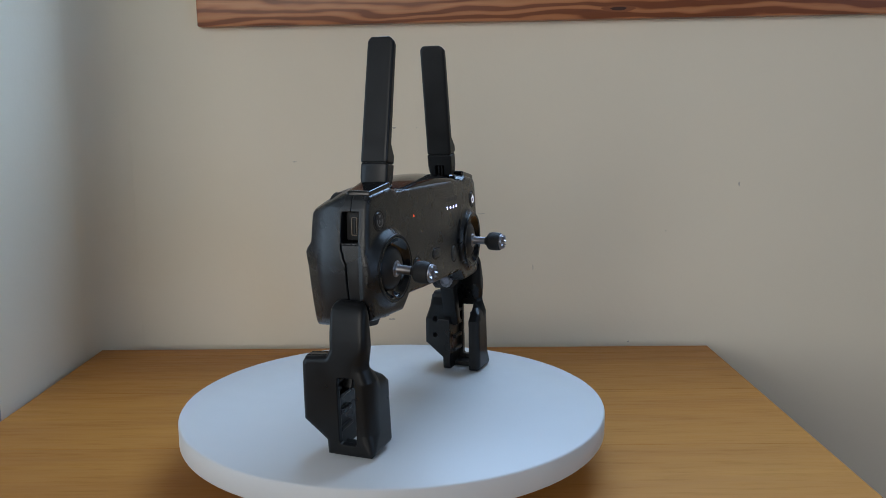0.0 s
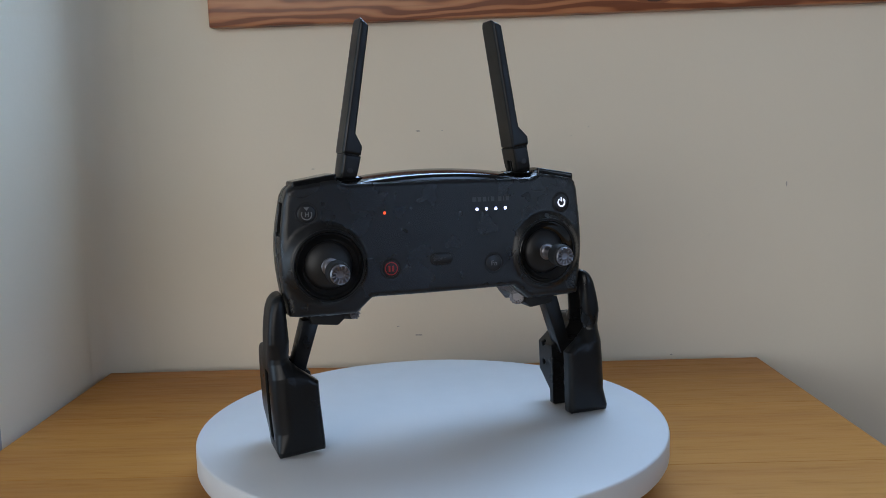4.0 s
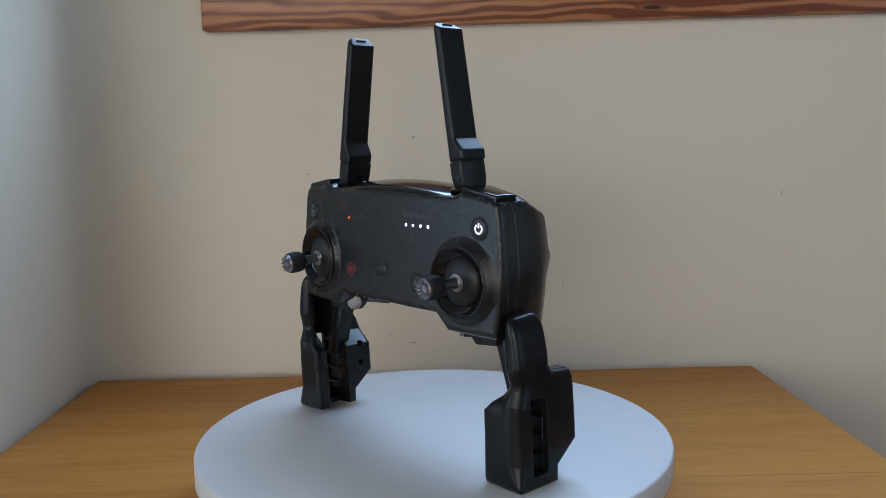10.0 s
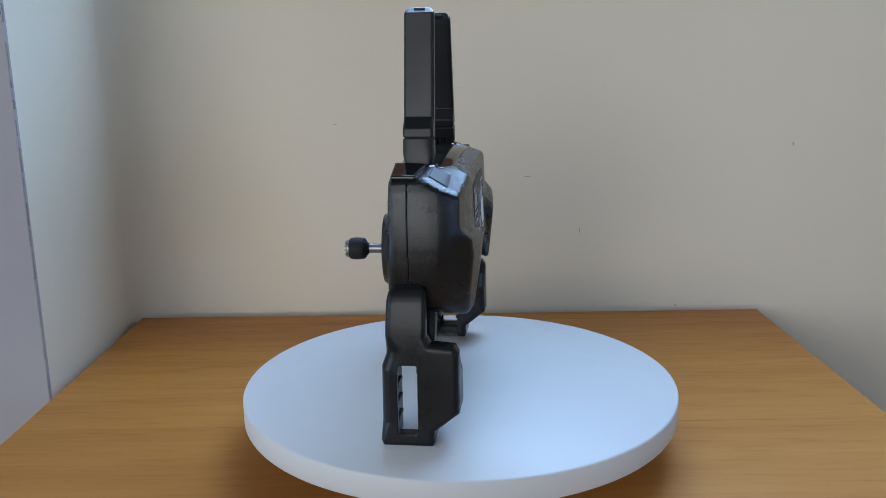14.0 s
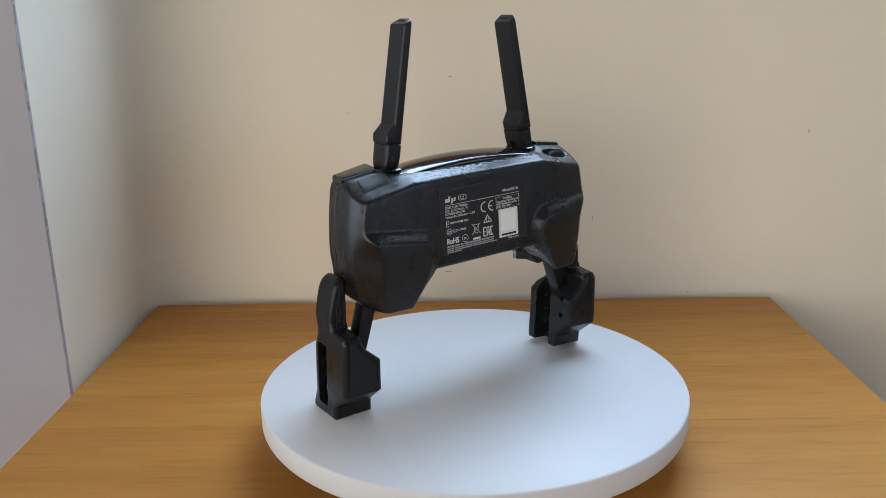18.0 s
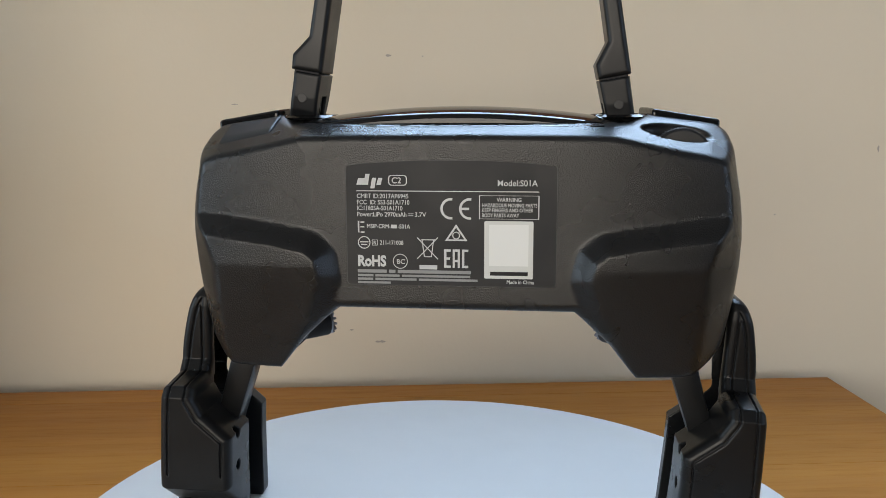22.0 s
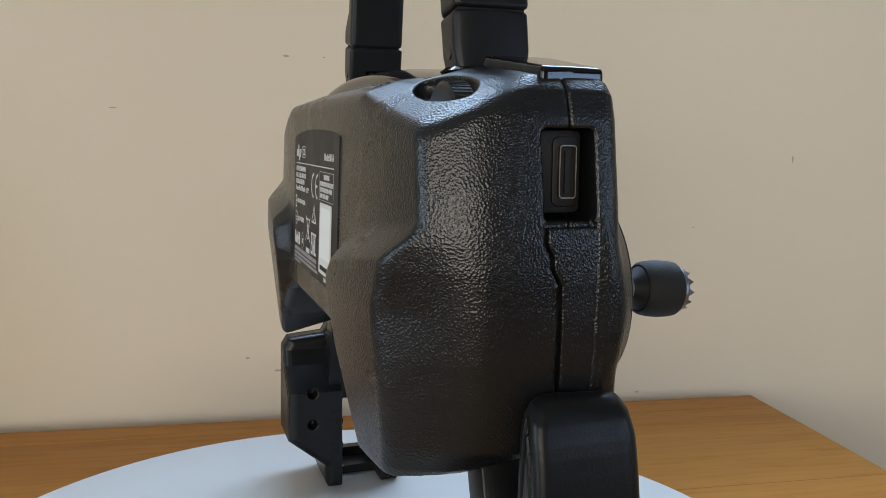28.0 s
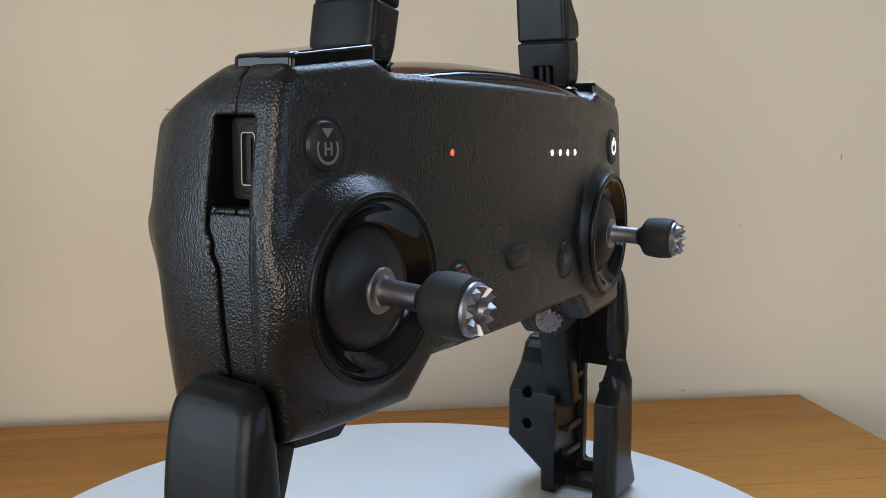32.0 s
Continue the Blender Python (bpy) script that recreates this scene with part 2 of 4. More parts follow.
def box(x0, x1, y0, y1, z0, z1, bevel=0.0, segs=2):
    bm = bmesh.new()
    bmesh.ops.create_cube(bm, size=1)
    for v in bm.verts:
        v.co = Vector((x0 + (v.co.x + 0.5) * (x1 - x0), y0 + (v.co.y + 0.5) * (y1 - y0), z0 + (v.co.z + 0.5) * (z1 - z0)))
    if bevel:
        bmesh.ops.bevel(bm, geom=bm.edges[:], offset=bevel, segments=segs, profile=0.5, affect="EDGES")
    return bm


def prism(points, a, b, axis="y", bevel=0.0, segs=2):
    """A polygon in the other two axes, drawn out from a to b along axis."""
    bm = bmesh.new()
    place = {"y": lambda p, h: (p[0], h, p[1]), "x": lambda p, h: (h, p[0], p[1]), "z": lambda p, h: (p[0], p[1], h)}[axis]
    low = [bm.verts.new(place(p, a)) for p in points]
    high = [bm.verts.new(place(p, b)) for p in points]
    k = len(points)
    bm.faces.new(low)
    bm.faces.new(high[::-1])
    for i in range(k):
        bm.faces.new((low[i], high[i], high[(i + 1) % k], low[(i + 1) % k]))
    if bevel:
        bmesh.ops.recalc_face_normals(bm, faces=bm.faces)
        bmesh.ops.bevel(bm, geom=bm.edges[:], offset=bevel, segments=segs, profile=0.5, affect="EDGES")
    return bm


def lathe(profile, steps=48, close=False):
    """Profile of (radius, height) turned about z."""
    bm = bmesh.new()
    rings = []
    for r, h in profile:
        if r < 1e-6:
            rings.append([bm.verts.new((0, 0, h))])
        else:
            rings.append([bm.verts.new((r * math.cos(2 * math.pi * i / steps), r * math.sin(2 * math.pi * i / steps), h)) for i in range(steps)])
    pairs = list(zip(rings, rings[1:] + ([rings[0]] if close else [])))
    for a, b in (pairs if close else pairs[: len(rings) - 1]):
        for i in range(steps):
            j = (i + 1) % steps
            q = [a[i % len(a)], a[j % len(a)], b[j % len(b)], b[i % len(b)]]
            q = list(dict.fromkeys(q))
            if len(q) > 2:
                bm.faces.new(q)
    return bm


def rounded(w, h, r, steps=6):
    """Outline of a rounded rectangle, centred."""
    out = []
    for cx, cy, a0 in ((w / 2 - r, h / 2 - r, 0), (-w / 2 + r, h / 2 - r, 90), (-w / 2 + r, -h / 2 + r, 180), (w / 2 - r, -h / 2 + r, 270)):
        for i in range(steps + 1):
            a = radians(a0 + 90 * i / steps)
            out.append((cx + r * math.cos(a), cy + r * math.sin(a)))
    return out


def poly_dist(points, x, z):
    """Signed distance to a closed polygon, negative inside."""
    d, s = None, None
    k = len(points)
    for i in range(k):
        ax, az = points[i]
        bx, bz = points[i - 1]
        ex, ez, wx, wz = bx - ax, bz - az, x - ax, z - az
        t = np.clip((wx * ex + wz * ez) / (ex * ex + ez * ez), 0, 1)
        q = (wx - ex * t) ** 2 + (wz - ez * t) ** 2
        c1, c2, c3 = z >= az, z < bz, ex * wz > ez * wx
        flip = (c1 & c2 & c3) | (~c1 & ~c2 & ~c3)
        d = q if d is None else np.minimum(d, q)
        s = np.where(flip, -1.0, 1.0) if s is None else np.where(flip, -s, s)
    return s * np.sqrt(d)


def smax(a, b, k):
    h = np.maximum(k - np.abs(a - b), 0) / k
    return np.maximum(a, b) + h * h * k / 4


def smin(a, b, k):
    return -smax(-a, -b, k)


def box_dist(x, y, z, x0, x1, y0, y1, z0, z1, r=0.0):
    qx = np.abs(x - (x0 + x1) / 2) - (x1 - x0) / 2 + r
    qy = np.abs(y - (y0 + y1) / 2) - (y1 - y0) / 2 + r
    qz = np.abs(z - (z0 + z1) / 2) - (z1 - z0) / 2 + r
    out = np.sqrt(np.maximum(qx, 0) ** 2 + np.maximum(qy, 0) ** 2 + np.maximum(qz, 0) ** 2)
    return out + np.minimum(np.maximum(qx, np.maximum(qy, qz)), 0) - r


def moulded(name, f, lo, hi, step, material, parent, label="", m=None):
    """The skin of a solid given by a distance function, as one smooth mesh."""
    ax = [np.arange(a - step, b + 2 * step, step) for a, b in zip(lo, hi)]
    X, Y, Z = ax[0][:, None, None], ax[1][None, :, None], ax[2][None, None, :]
    V = np.broadcast_to(f(X, Y, Z), (len(ax[0]), len(ax[1]), len(ax[2]))).astype(np.float64)
    ins = V < 0
    n0, n1, n2 = [k - 1 for k in V.shape]
    total, count = np.zeros((n0, n1, n2, 3)), np.zeros((n0, n1, n2))
    corner = [(i, j, k) for i in (0, 1) for j in (0, 1) for k in (0, 1)]

    def sub(a, c):
        return a[c[0]:c[0] + n0, c[1]:c[1] + n1, c[2]:c[2] + n2]
    for p in corner:
        for d in range(3):
            if p[d] == 0:
                q = tuple(p[e] + (e == d) for e in range(3))
                va, vb = sub(V, p), sub(V, q)
                cross = sub(ins, p) != sub(ins, q)
                t = np.where(cross, va / np.where(va == vb, 1, va - vb), 0)
                for e in range(3):
                    total[..., e] += np.where(cross, p[e] + (t if e == d else 0), 0)
                count += cross
    cells = np.argwhere(count > 0)
    at = np.full((n0, n1, n2), -1)
    at[tuple(cells.T)] = np.arange(len(cells))
    loc = total[tuple(cells.T)] / count[tuple(cells.T)][:, None]
    P = (cells + loc) * step + np.array([a[0] for a in ax])
    e = step * 0.3
    for _ in range(2):
        x, y, z = P.T
        v = f(x, y, z)
        g = np.stack([f(x + e, y, z) - f(x - e, y, z), f(x, y + e, z) - f(x, y - e, z), f(x, y, z + e) - f(x, y, z - e)], 1) / (2 * e)
        mv = (v / np.maximum((g * g).sum(1), 0.2))[:, None] * g
        P = P - np.clip(mv, -0.4 * step, 0.4 * step)
    faces = []
    for d in range(3):
        a, b = (d + 1) % 3, (d + 2) % 3
        lead = [slice(None)] * 3
        tail = [slice(None)] * 3
        lead[d], tail[d] = slice(0, -1), slice(1, None)
        change = ins[tuple(lead)] != ins[tuple(tail)]
        idx = np.argwhere(change)
        idx = idx[(idx[:, a] > 0) & (idx[:, b] > 0) & (idx[:, a] < V.shape[a] - 1) & (idx[:, b] < V.shape[b] - 1)]
        quad = []
        for da, db in ((-1, -1), (0, -1), (0, 0), (-1, 0)):
            c = idx.copy()
            c[:, a] += da
            c[:, b] += db
            quad.append(at[tuple(c.T)])
        quad = np.stack(quad, 1)
        out = ins[tuple(idx.T)]
        quad[~out] = quad[~out][:, ::-1]
        faces.append(quad)
    faces = np.concatenate(faces)
    me = bpy.data.meshes.new(name)
    me.vertices.add(len(P))
    me.vertices.foreach_set("co", (P * 0.001).ravel())
    me.loops.add(faces.size)
    me.loops.foreach_set("vertex_index", faces.ravel())
    me.polygons.add(len(faces))
    me.polygons.foreach_set("loop_start", np.arange(0, faces.size, 4))
    me.polygons.foreach_set("use_smooth", np.ones(len(faces), bool))
    me.update(calc_edges=True)
    me.validate()
    me.materials.append(material)
    return put(name, me, parent, label, m)


def words(name, text, size, material, parent, m, width=None, align="LEFT", depth=0.00004, bold=0.0):
    """Lettering in the built-in font as a thin mesh, size in millimetres of capital height."""
    c = bpy.data.curves.new(name, "FONT")
    c.body, c.size, c.extrude, c.align_x = text, size * 0.001 / 0.70, depth, align
    c.resolution_u, c.offset = 3, bold * 0.001
    tmp = new("lettering_tmp", c)
    bpy.context.view_layer.update()
    me = bpy.data.meshes.new_from_object(tmp.evaluated_get(bpy.context.evaluated_depsgraph_get()))
    bpy.data.objects.remove(tmp)
    if width:
        co = np.empty(len(me.vertices) * 3)
        me.vertices.foreach_get("co", co)
        co = co.reshape(-1, 3)
        span = co[:, 0].max() - co[:, 0].min()
        co[:, 0] *= width * 0.001 / span
        me.vertices.foreach_set("co", co.ravel())
    me.materials.clear()
    me.materials.append(material)
    return put(name, me, parent, "", m)


# ================= the room =================
def slab(name, x0, x1, y0, y1, z0, z1, material, label, bevel=0.0):
    ob = part(name, box(x0, x1, y0, y1, z0, z1, bevel), material, None, "", unit=1, smooth=False)
    return tagged(ob, label, name.split("_")[0], kind="structure")


WALL_Y, ALCOVE_X, BREAST_Y = 0.2365, -0.255, 0.067
WIN = (-0.12, 0.95, 1.07, 2.10)  # opening over the table: x from, to, z from, to
slab("floor", -2.6, 2.8, -2.3, 0.45, -0.1, 0, M_FLOOR, "brown wooden floor boards under the table")
slab("ceiling", -2.6, 2.8, -2.3, 0.45, 2.4, 2.5, M_CEIL, "white painted ceiling of the room")


def walls():
    def wall(name, pieces, material, label):
        bm = bmesh.new()
        for x0, x1, y0, y1, z0, z1 in pieces:
            p = box(x0, x1, y0, y1, z0, z1)
            me = bpy.data.meshes.new("t")
            p.to_mesh(me)
            p.free()
            bm.from_mesh(me)
            bpy.data.meshes.remove(me)
        return tagged(part(name, bm, material, None, "", unit=1, smooth=False), label, "wall", kind="structure")
    x0, x1, z0, z1 = WIN
    y0, y1 = WALL_Y, WALL_Y + 0.2
    wall("wall_north", [(ALCOVE_X, x0, y0, y1, 0, 2.4), (x1, 2.6, y0, y1, 0, 2.4), (x0, x1, y0, y1, 0, z0), (x0, x1, y0, y1, z1, 2.4)],
         M_WALL, "cream painted plaster wall with faint scuffs behind the table")
    wall("wall_alcove", [(ALCOVE_X - 0.12, ALCOVE_X, BREAST_Y + 0.004, y1, 0, 2.4)], M_WALL, "cream plaster side of the alcove with chipped edge")
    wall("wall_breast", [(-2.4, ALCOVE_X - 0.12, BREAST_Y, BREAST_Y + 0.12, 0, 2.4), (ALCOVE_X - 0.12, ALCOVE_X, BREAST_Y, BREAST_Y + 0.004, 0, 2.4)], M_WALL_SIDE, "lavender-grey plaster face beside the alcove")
    wall("wall_east", [(2.6, 2.7, -2.2, -1.62, 0, 2.4), (2.6, 2.7, -0.68, y1, 0, 2.4), (2.6, 2.7, -1.62, -0.68, 0, 0.83), (2.6, 2.7, -1.62, -0.68, 1.77, 2.4)], M_ROOM, "cool grey painted plaster wall with a window")
    a, b, c, d = -1.79, -0.05, 0.68, 1.85
    g, h = 1.45, 2.45
    e, f, low = -1.38, -0.12, 0.28
    wall("wall_west", [(-2.5, -2.4, -2.2, e, 0, 2.4), (-2.5, -2.4, f, BREAST_Y + 0.12, 0, 2.4), (-2.5, -2.4, e, f, 0, low), (-2.5, -2.4, e, f, d, 2.4)], M_ROOM, "cool grey painted plaster wall with a window")
    wall("wall_south", [(-2.5, a, -2.3, -2.2, 0, 2.4), (b, g, -2.3, -2.2, 0, 2.4), (h, 2.7, -2.3, -2.2, 0, 2.4), (a, b, -2.3, -2.2, 0, c), (a, b, -2.3, -2.2, d, 2.4), (g, h, -2.3, -2.2, 0, c), (g, h, -2.3, -2.2, d, 2.4)],
         M_ROOM, "cool grey painted plaster wall with a window")
    for number, x, ya, yb, za, zb in ((4, -2.47, e, f, low, d), (5, 2.63, -1.62, -0.68, 0.83, 1.77)):
        w = tagged(new("window_%d" % number), "white painted side window with two panes", "window", kind="structure")
        for nm, q in (("window_frame", (ya, yb, za, za + 0.045)), ("window_frame", (ya, yb, zb - 0.045, zb)), ("window_frame", (ya, ya + 0.045, za + 0.045, zb - 0.045)),
                      ("window_frame", (yb - 0.045, yb, za + 0.045, zb - 0.045)), ("glazing_bar", ((ya + yb) / 2 - 0.02, (ya + yb) / 2 + 0.02, za + 0.045, zb - 0.045))):
            part(nm, box(x, x + 0.04, *q), M_FRAME, w, unit=1, smooth=False)
    for k, (xa, xb, ya, yb, za, zb) in enumerate(((x0, x1, y1 - 0.06, y1 - 0.02, z0, z1), (a, b, -2.28, -2.24, c, d), (g, h, -2.28, -2.24, c, d))):
        w = tagged(new("window_%d" % (k + 1)), "white painted window with four panes", "window", kind="structure")
        cx, cz = (xa + xb) / 2, (za + zb) / 2
        f = 0.045
        for nm, q in (("window_frame", (xa, xb, ya, yb, za, za + f)), ("window_frame", (xa, xb, ya, yb, zb - f, zb)),
                      ("window_frame", (xa, xa + f, ya, yb, za + f, zb - f)), ("window_frame", (xb - f, xb, ya, yb, za + f, zb - f)),
                      ("glazing_bar", (cx - 0.02, cx + 0.02, ya, yb, za + f, zb - f)), ("glazing_bar", (xa + f, cx - 0.02, ya, yb, cz - 0.015, cz + 0.015)),
                      ("glazing_bar", (cx + 0.02, xb - f, ya, yb, cz - 0.015, cz + 0.015))):
            part(nm, box(*q), M_FRAME, w, unit=1, smooth=False)


walls()


def alcove_details():
    """The rounded inner corner, and the flaking plaster on the outer edge."""
    r, k = 0.034, 10
    bm = bmesh.new()
    rows = []
    for z in (0.0, 2.4):
        row = [bm.verts.new((ALCOVE_X, WALL_Y, z))]
        for i in range(k + 1):
            a = math.pi / 2 * i / k
            row.append(bm.verts.new((ALCOVE_X + 0.00015 + r * (1 - math.cos(a)), WALL_Y - 0.00015 - r * (1 - math.sin(a)), z)))
        rows.append(row)
    for i in range(len(rows[0])):
        j = (i + 1) % len(rows[0])
        bm.faces.new((rows[0][i], rows[0][j], rows[1][j], rows[1][i]))
    tagged(part("trim_corner", bm, M_WALL, None, unit=1), "rounded plaster corner of the alcove", "trim", kind="structure")
    rnd = random.Random(9)
    z = DISC_Z - 0.02
    while z < DISC_Z + 0.33:
        h = rnd.uniform(0.004, 0.016)
        w = rnd.uniform(0.0002, 0.0013) * (1.0 if z > DISC_Z + 0.07 else 0.5)
        bm = bmesh.new()
        n = 7
        left = [bm.verts.new((ALCOVE_X - 0.0004, BREAST_Y + rnd.uniform(0.2, 0.7) * w, z + h * i / n)) for i in range(n + 1)]
        mid = [bm.verts.new((ALCOVE_X + 0.0007, BREAST_Y + rnd.uniform(0.6, 1.6) * w, z + h * i / n)) for i in range(n + 1)]
        right = [bm.verts.new((ALCOVE_X + 0.0004, BREAST_Y + rnd.uniform(1.8, 3.2) * w, z + h * i / n)) for i in range(n + 1)]
        for a, b in ((left, mid), (mid, right)):
            for i in range(n):
                bm.faces.new((a[i], b[i], b[i + 1], a[i + 1]))
        tagged(part("plaster_chip", bm, M_BARE, None, unit=1, smooth=False), "chipped bare plaster along the wall edge", "chip", "chips along the edge", "structure")
        z += h + rnd.uniform(0.0, 0.012)


alcove_details()


def pine_board():
    """The pine board under the window, its lower edge a little out of level."""
    bm = box(-0.2465, 0.2465, -0.011, 0.0, 0.0, 0.055, 0.0012, 2)
    for v in bm.verts:
        v.co.x = (v.co.x + 0.2465) * 1.7
    ob = part("window_board", bm, M_PINE, None, unit=1)
    ob.matrix_world = pose(-0.160, WALL_Y, DISC_Z + 0.2227, 0, -0.75, 0)
    # a dark knot near the lower edge
    for k, (w, h) in enumerate(((0.026, 0.0052), (0.013, 0.0030))):
        bm = bmesh.new()
        rnd = random.Random(k)
        rim = [bm.verts.new((w / 2 * math.cos(a * 0.35) * rnd.uniform(0.85, 1.1), 0, h / 2 * math.sin(a * 0.35) * rnd.uniform(0.85, 1.1))) for a in range(18)]
        mid = bm.verts.new((0, -0.0002, 0))
        for i in range(18):
            bm.faces.new((rim[i], rim[(i + 1) % 18], mid))
        part("knot", bm, M_KNOT[k], ob, unit=1, m=pose(0.325, -0.0112 - 0.0002 * k, 0.0075))
    return tagged(ob, "knotty varnished pine board fixed on the wall", "board", kind="structure")


pine_board()


def marks():
    """Scuffs, nail holes and chips on the wall, each a thin smear just proud of the plaster."""
    rnd = random.Random(4)
    spots = [(-0.010, 0.1445, 0.0045, 0.0014), (0.008, 0.1445, 0.0012, 0.0007), (0.118, 0.1445, 0.0012, 0.0008), (0.268, 0.098, 0.0014, 0.0045),
             (0.1817, -0.0325, 0.0026, 0.0016), (0.06, 0.075, 0.010, 0.0007), (0.102, 0.031, 0.0008, 0.0052), (-0.014, -0.012, 0.006, 0.0016),
             (-0.090, 0.118, 0.004, 0.0008), (0.105, 0.138, 0.0012, 0.0006), (-0.03, -0.005, 0.003, 0.0010), (0.21, 0.06, 0.0014, 0.0008)]
    m, n, l, b = mat("grey_scuff", (0.40, 0.37, 0.32), 0.9)
    for x, z, w, h in spots:
        bm = bmesh.new()
        k = 11
        ring = [bm.verts.new((x + w / 2 * math.cos(2 * math.pi * i / k) * rnd.uniform(0.55, 1.1), WALL_Y - 0.0004, DISC_Z + z + h / 2 * math.sin(2 * math.pi * i / k) * rnd.uniform(0.5, 1.1))) for i in range(k)]
        mid = bm.verts.new((x, WALL_Y - 0.0006, DISC_Z + z))
        for i in range(k):
            bm.faces.new((ring[i], ring[(i + 1) % k], mid))
        tagged(part("wall_scuff", bm, m, None, unit=1), "small grey scuff on the cream wall", "scuff", "scuffs on the wall", "structure")


marks()


def specks():
    """Small dark specks on the lavender face beside the alcove."""
    rnd = random.Random(21)
    m, n, l, b = mat("dark_speck", (0.10, 0.09, 0.085), 0.9)
    for k in range(14):
        x, z, r = ALCOVE_X - rnd.uniform(0.006, 0.09), DISC_Z + rnd.uniform(-0.12, 0.28), rnd.uniform(0.0004, 0.0013)
        bm = bmesh.new()
        rim = [bm.verts.new((x + r * math.cos(a) * rnd.uniform(0.7, 1.2), BREAST_Y - 0.0002, z + r * 1.3 * math.sin(a) * rnd.uniform(0.7, 1.2))) for a in (0, 0.9, 1.8, 2.7, 3.6, 4.5, 5.4)]
        mid = bm.verts.new((x, BREAST_Y - 0.0005, z))
        for i in range(7):
            bm.faces.new((rim[i], rim[(i + 1) % 7], mid))
        tagged(part("wall_speck", bm, m, None, unit=1), "small dark speck on the lavender-grey wall", "speck", "specks on the side wall", "structure")


specks()


# ================= the table =================
def table():
    t = tagged(new("table"), "small oiled beech table against the wall", "table")
    t.matrix_world = pose(0, 0, 0)
    edges = [0.2205, 0.2030, 0.1105, 0.012, -0.086, -0.184, -0.282]
    x0, x1 = -0.2485, 0.2425
    for a, b in zip(edges, edges[1:]):
        bm = box(x0, x1, b + 0.00004, a - 0.00004, TABLE_Z - 0.022, TABLE_Z, 0.00018, 1)
        part("plank", bm, M_BEECH, t, unit=1, smooth=False)
    for sx in (x0 + 0.02, x1 - 0.06):
        for sy in (-0.26, 0.17):
            part("leg", box(sx, sx + 0.04, sy, sy + 0.04, 0, TABLE_Z - 0.0225, 0.002), M_BEECH, t, unit=1, smooth=False)
    # unseen deep panels, added to block room light from the wall beside the table
    for q in ((x0 + 0.061, x1 - 0.061, 0.185, 0.203), (x0 + 0.061, x1 - 0.061, -0.255, -0.237), (x0 + 0.024, x0 + 0.042, -0.219, 0.169), (x1 - 0.042, x1 - 0.024, -0.219, 0.169)):
        part("apron", box(*q, TABLE_Z - 0.36, TABLE_Z - 0.023), M_BEECH, t, unit=1, smooth=False)


table()


# ================= the turntable =================
def turntable():
    t = tagged(new("turntable"), "round white plastic motorised turntable standing on the table", "turntable")
    t.matrix_world = pose(0, 0, TABLE_Z)
    part("base", lathe([(0, 0.4), (63, 0.4), (65, 2), (65, 15), (62, 18.6), (0, 18.6)], 96), M_WHITE, t)
    for a in range(3):
        part("foot", lathe([(0, 0), (7, 0), (7, 0.6), (0, 0.6)], 20), M_DARK, t, "", pose(0.05 * math.cos(a * 2.1), 0.05 * math.sin(a * 2.1), 0))
    top = part("disc", lathe([(0, 0), (112.8, 0), (113.6, 0.4), (114, 1.2), (114, 11.4), (113.7, 12.0), (113.0, 12.4), (0, 12.4)], 160), M_WHITE, t, "", pose(0, 0, 0.0198))
    return t, top


TURNTABLE, DISC = turntable()


# ================= the remote controller =================
# Built in millimetres about the middle of the turntable: x to its right, front towards -y, z up from the disc.
TILT = pose(-0.0019, 0, 0, 0, 0.45, 0)          # it stands a touch off the middle and out of level
GX, GZ = (54.2, 50.8), 83.7                             # the two thumb sticks
FRONT = [(-20, 119.6), (33, 119.2), (44.5, 119.0), (49.5, 121.0), (67.2, 118.4), (69.3, 116.4), (70.4, 112.6), (71.0, 106.5), (71.7, 100), (72.1, 94), (72.2, 88), (71.9, 80), (71.2, 72), (69.8, 62), (42.2, 61.4), (34.8, 68), (-20, 68)]
BACK = [(-20, 122.2), (33, 121.4), (44.5, 120.2), (50.3, 122.9), (67.6, 120.2), (70.0, 118.0), (71.9, 113.8), (73.2, 108), (74.6, 102), (75.5, 96), (75.9, 90), (75.6, 83), (74.7, 76), (73.2, 68.5), (71.6, 61.5), (70.2, 57.4), (68.6, 55.7), (66, 55.2), (49.5, 55.2), (31, 72.3), (-20, 72.3)]
GRIP = [(110, 94), (64, 91.2), (48, 89.2), (39, 87.6), (36.2, 85.4), (35.2, 81), (38, 72), (53, 48), (110, 48)]


def front_face(x, z):
    """The front is slightly rounded and leans forward towards the bottom."""
    return -26.6 + (x / 62) ** 2 * 2.6 - (105 - z) * 0.03


def top_slope(x, y):
    """Height of the sloping top edge towards the back; it falls away at the outer corners."""
    ax = np.abs(x)
    fall = np.clip((ax - 40) / 24, 0, 1)
    return 124.0 - (ax / 40) ** 2 * 0.4 - fall * 2.7 - np.clip(ax - 64, 0, 9) * 0.35 - (y + 8) * (0.38 + 0.16 * fall)


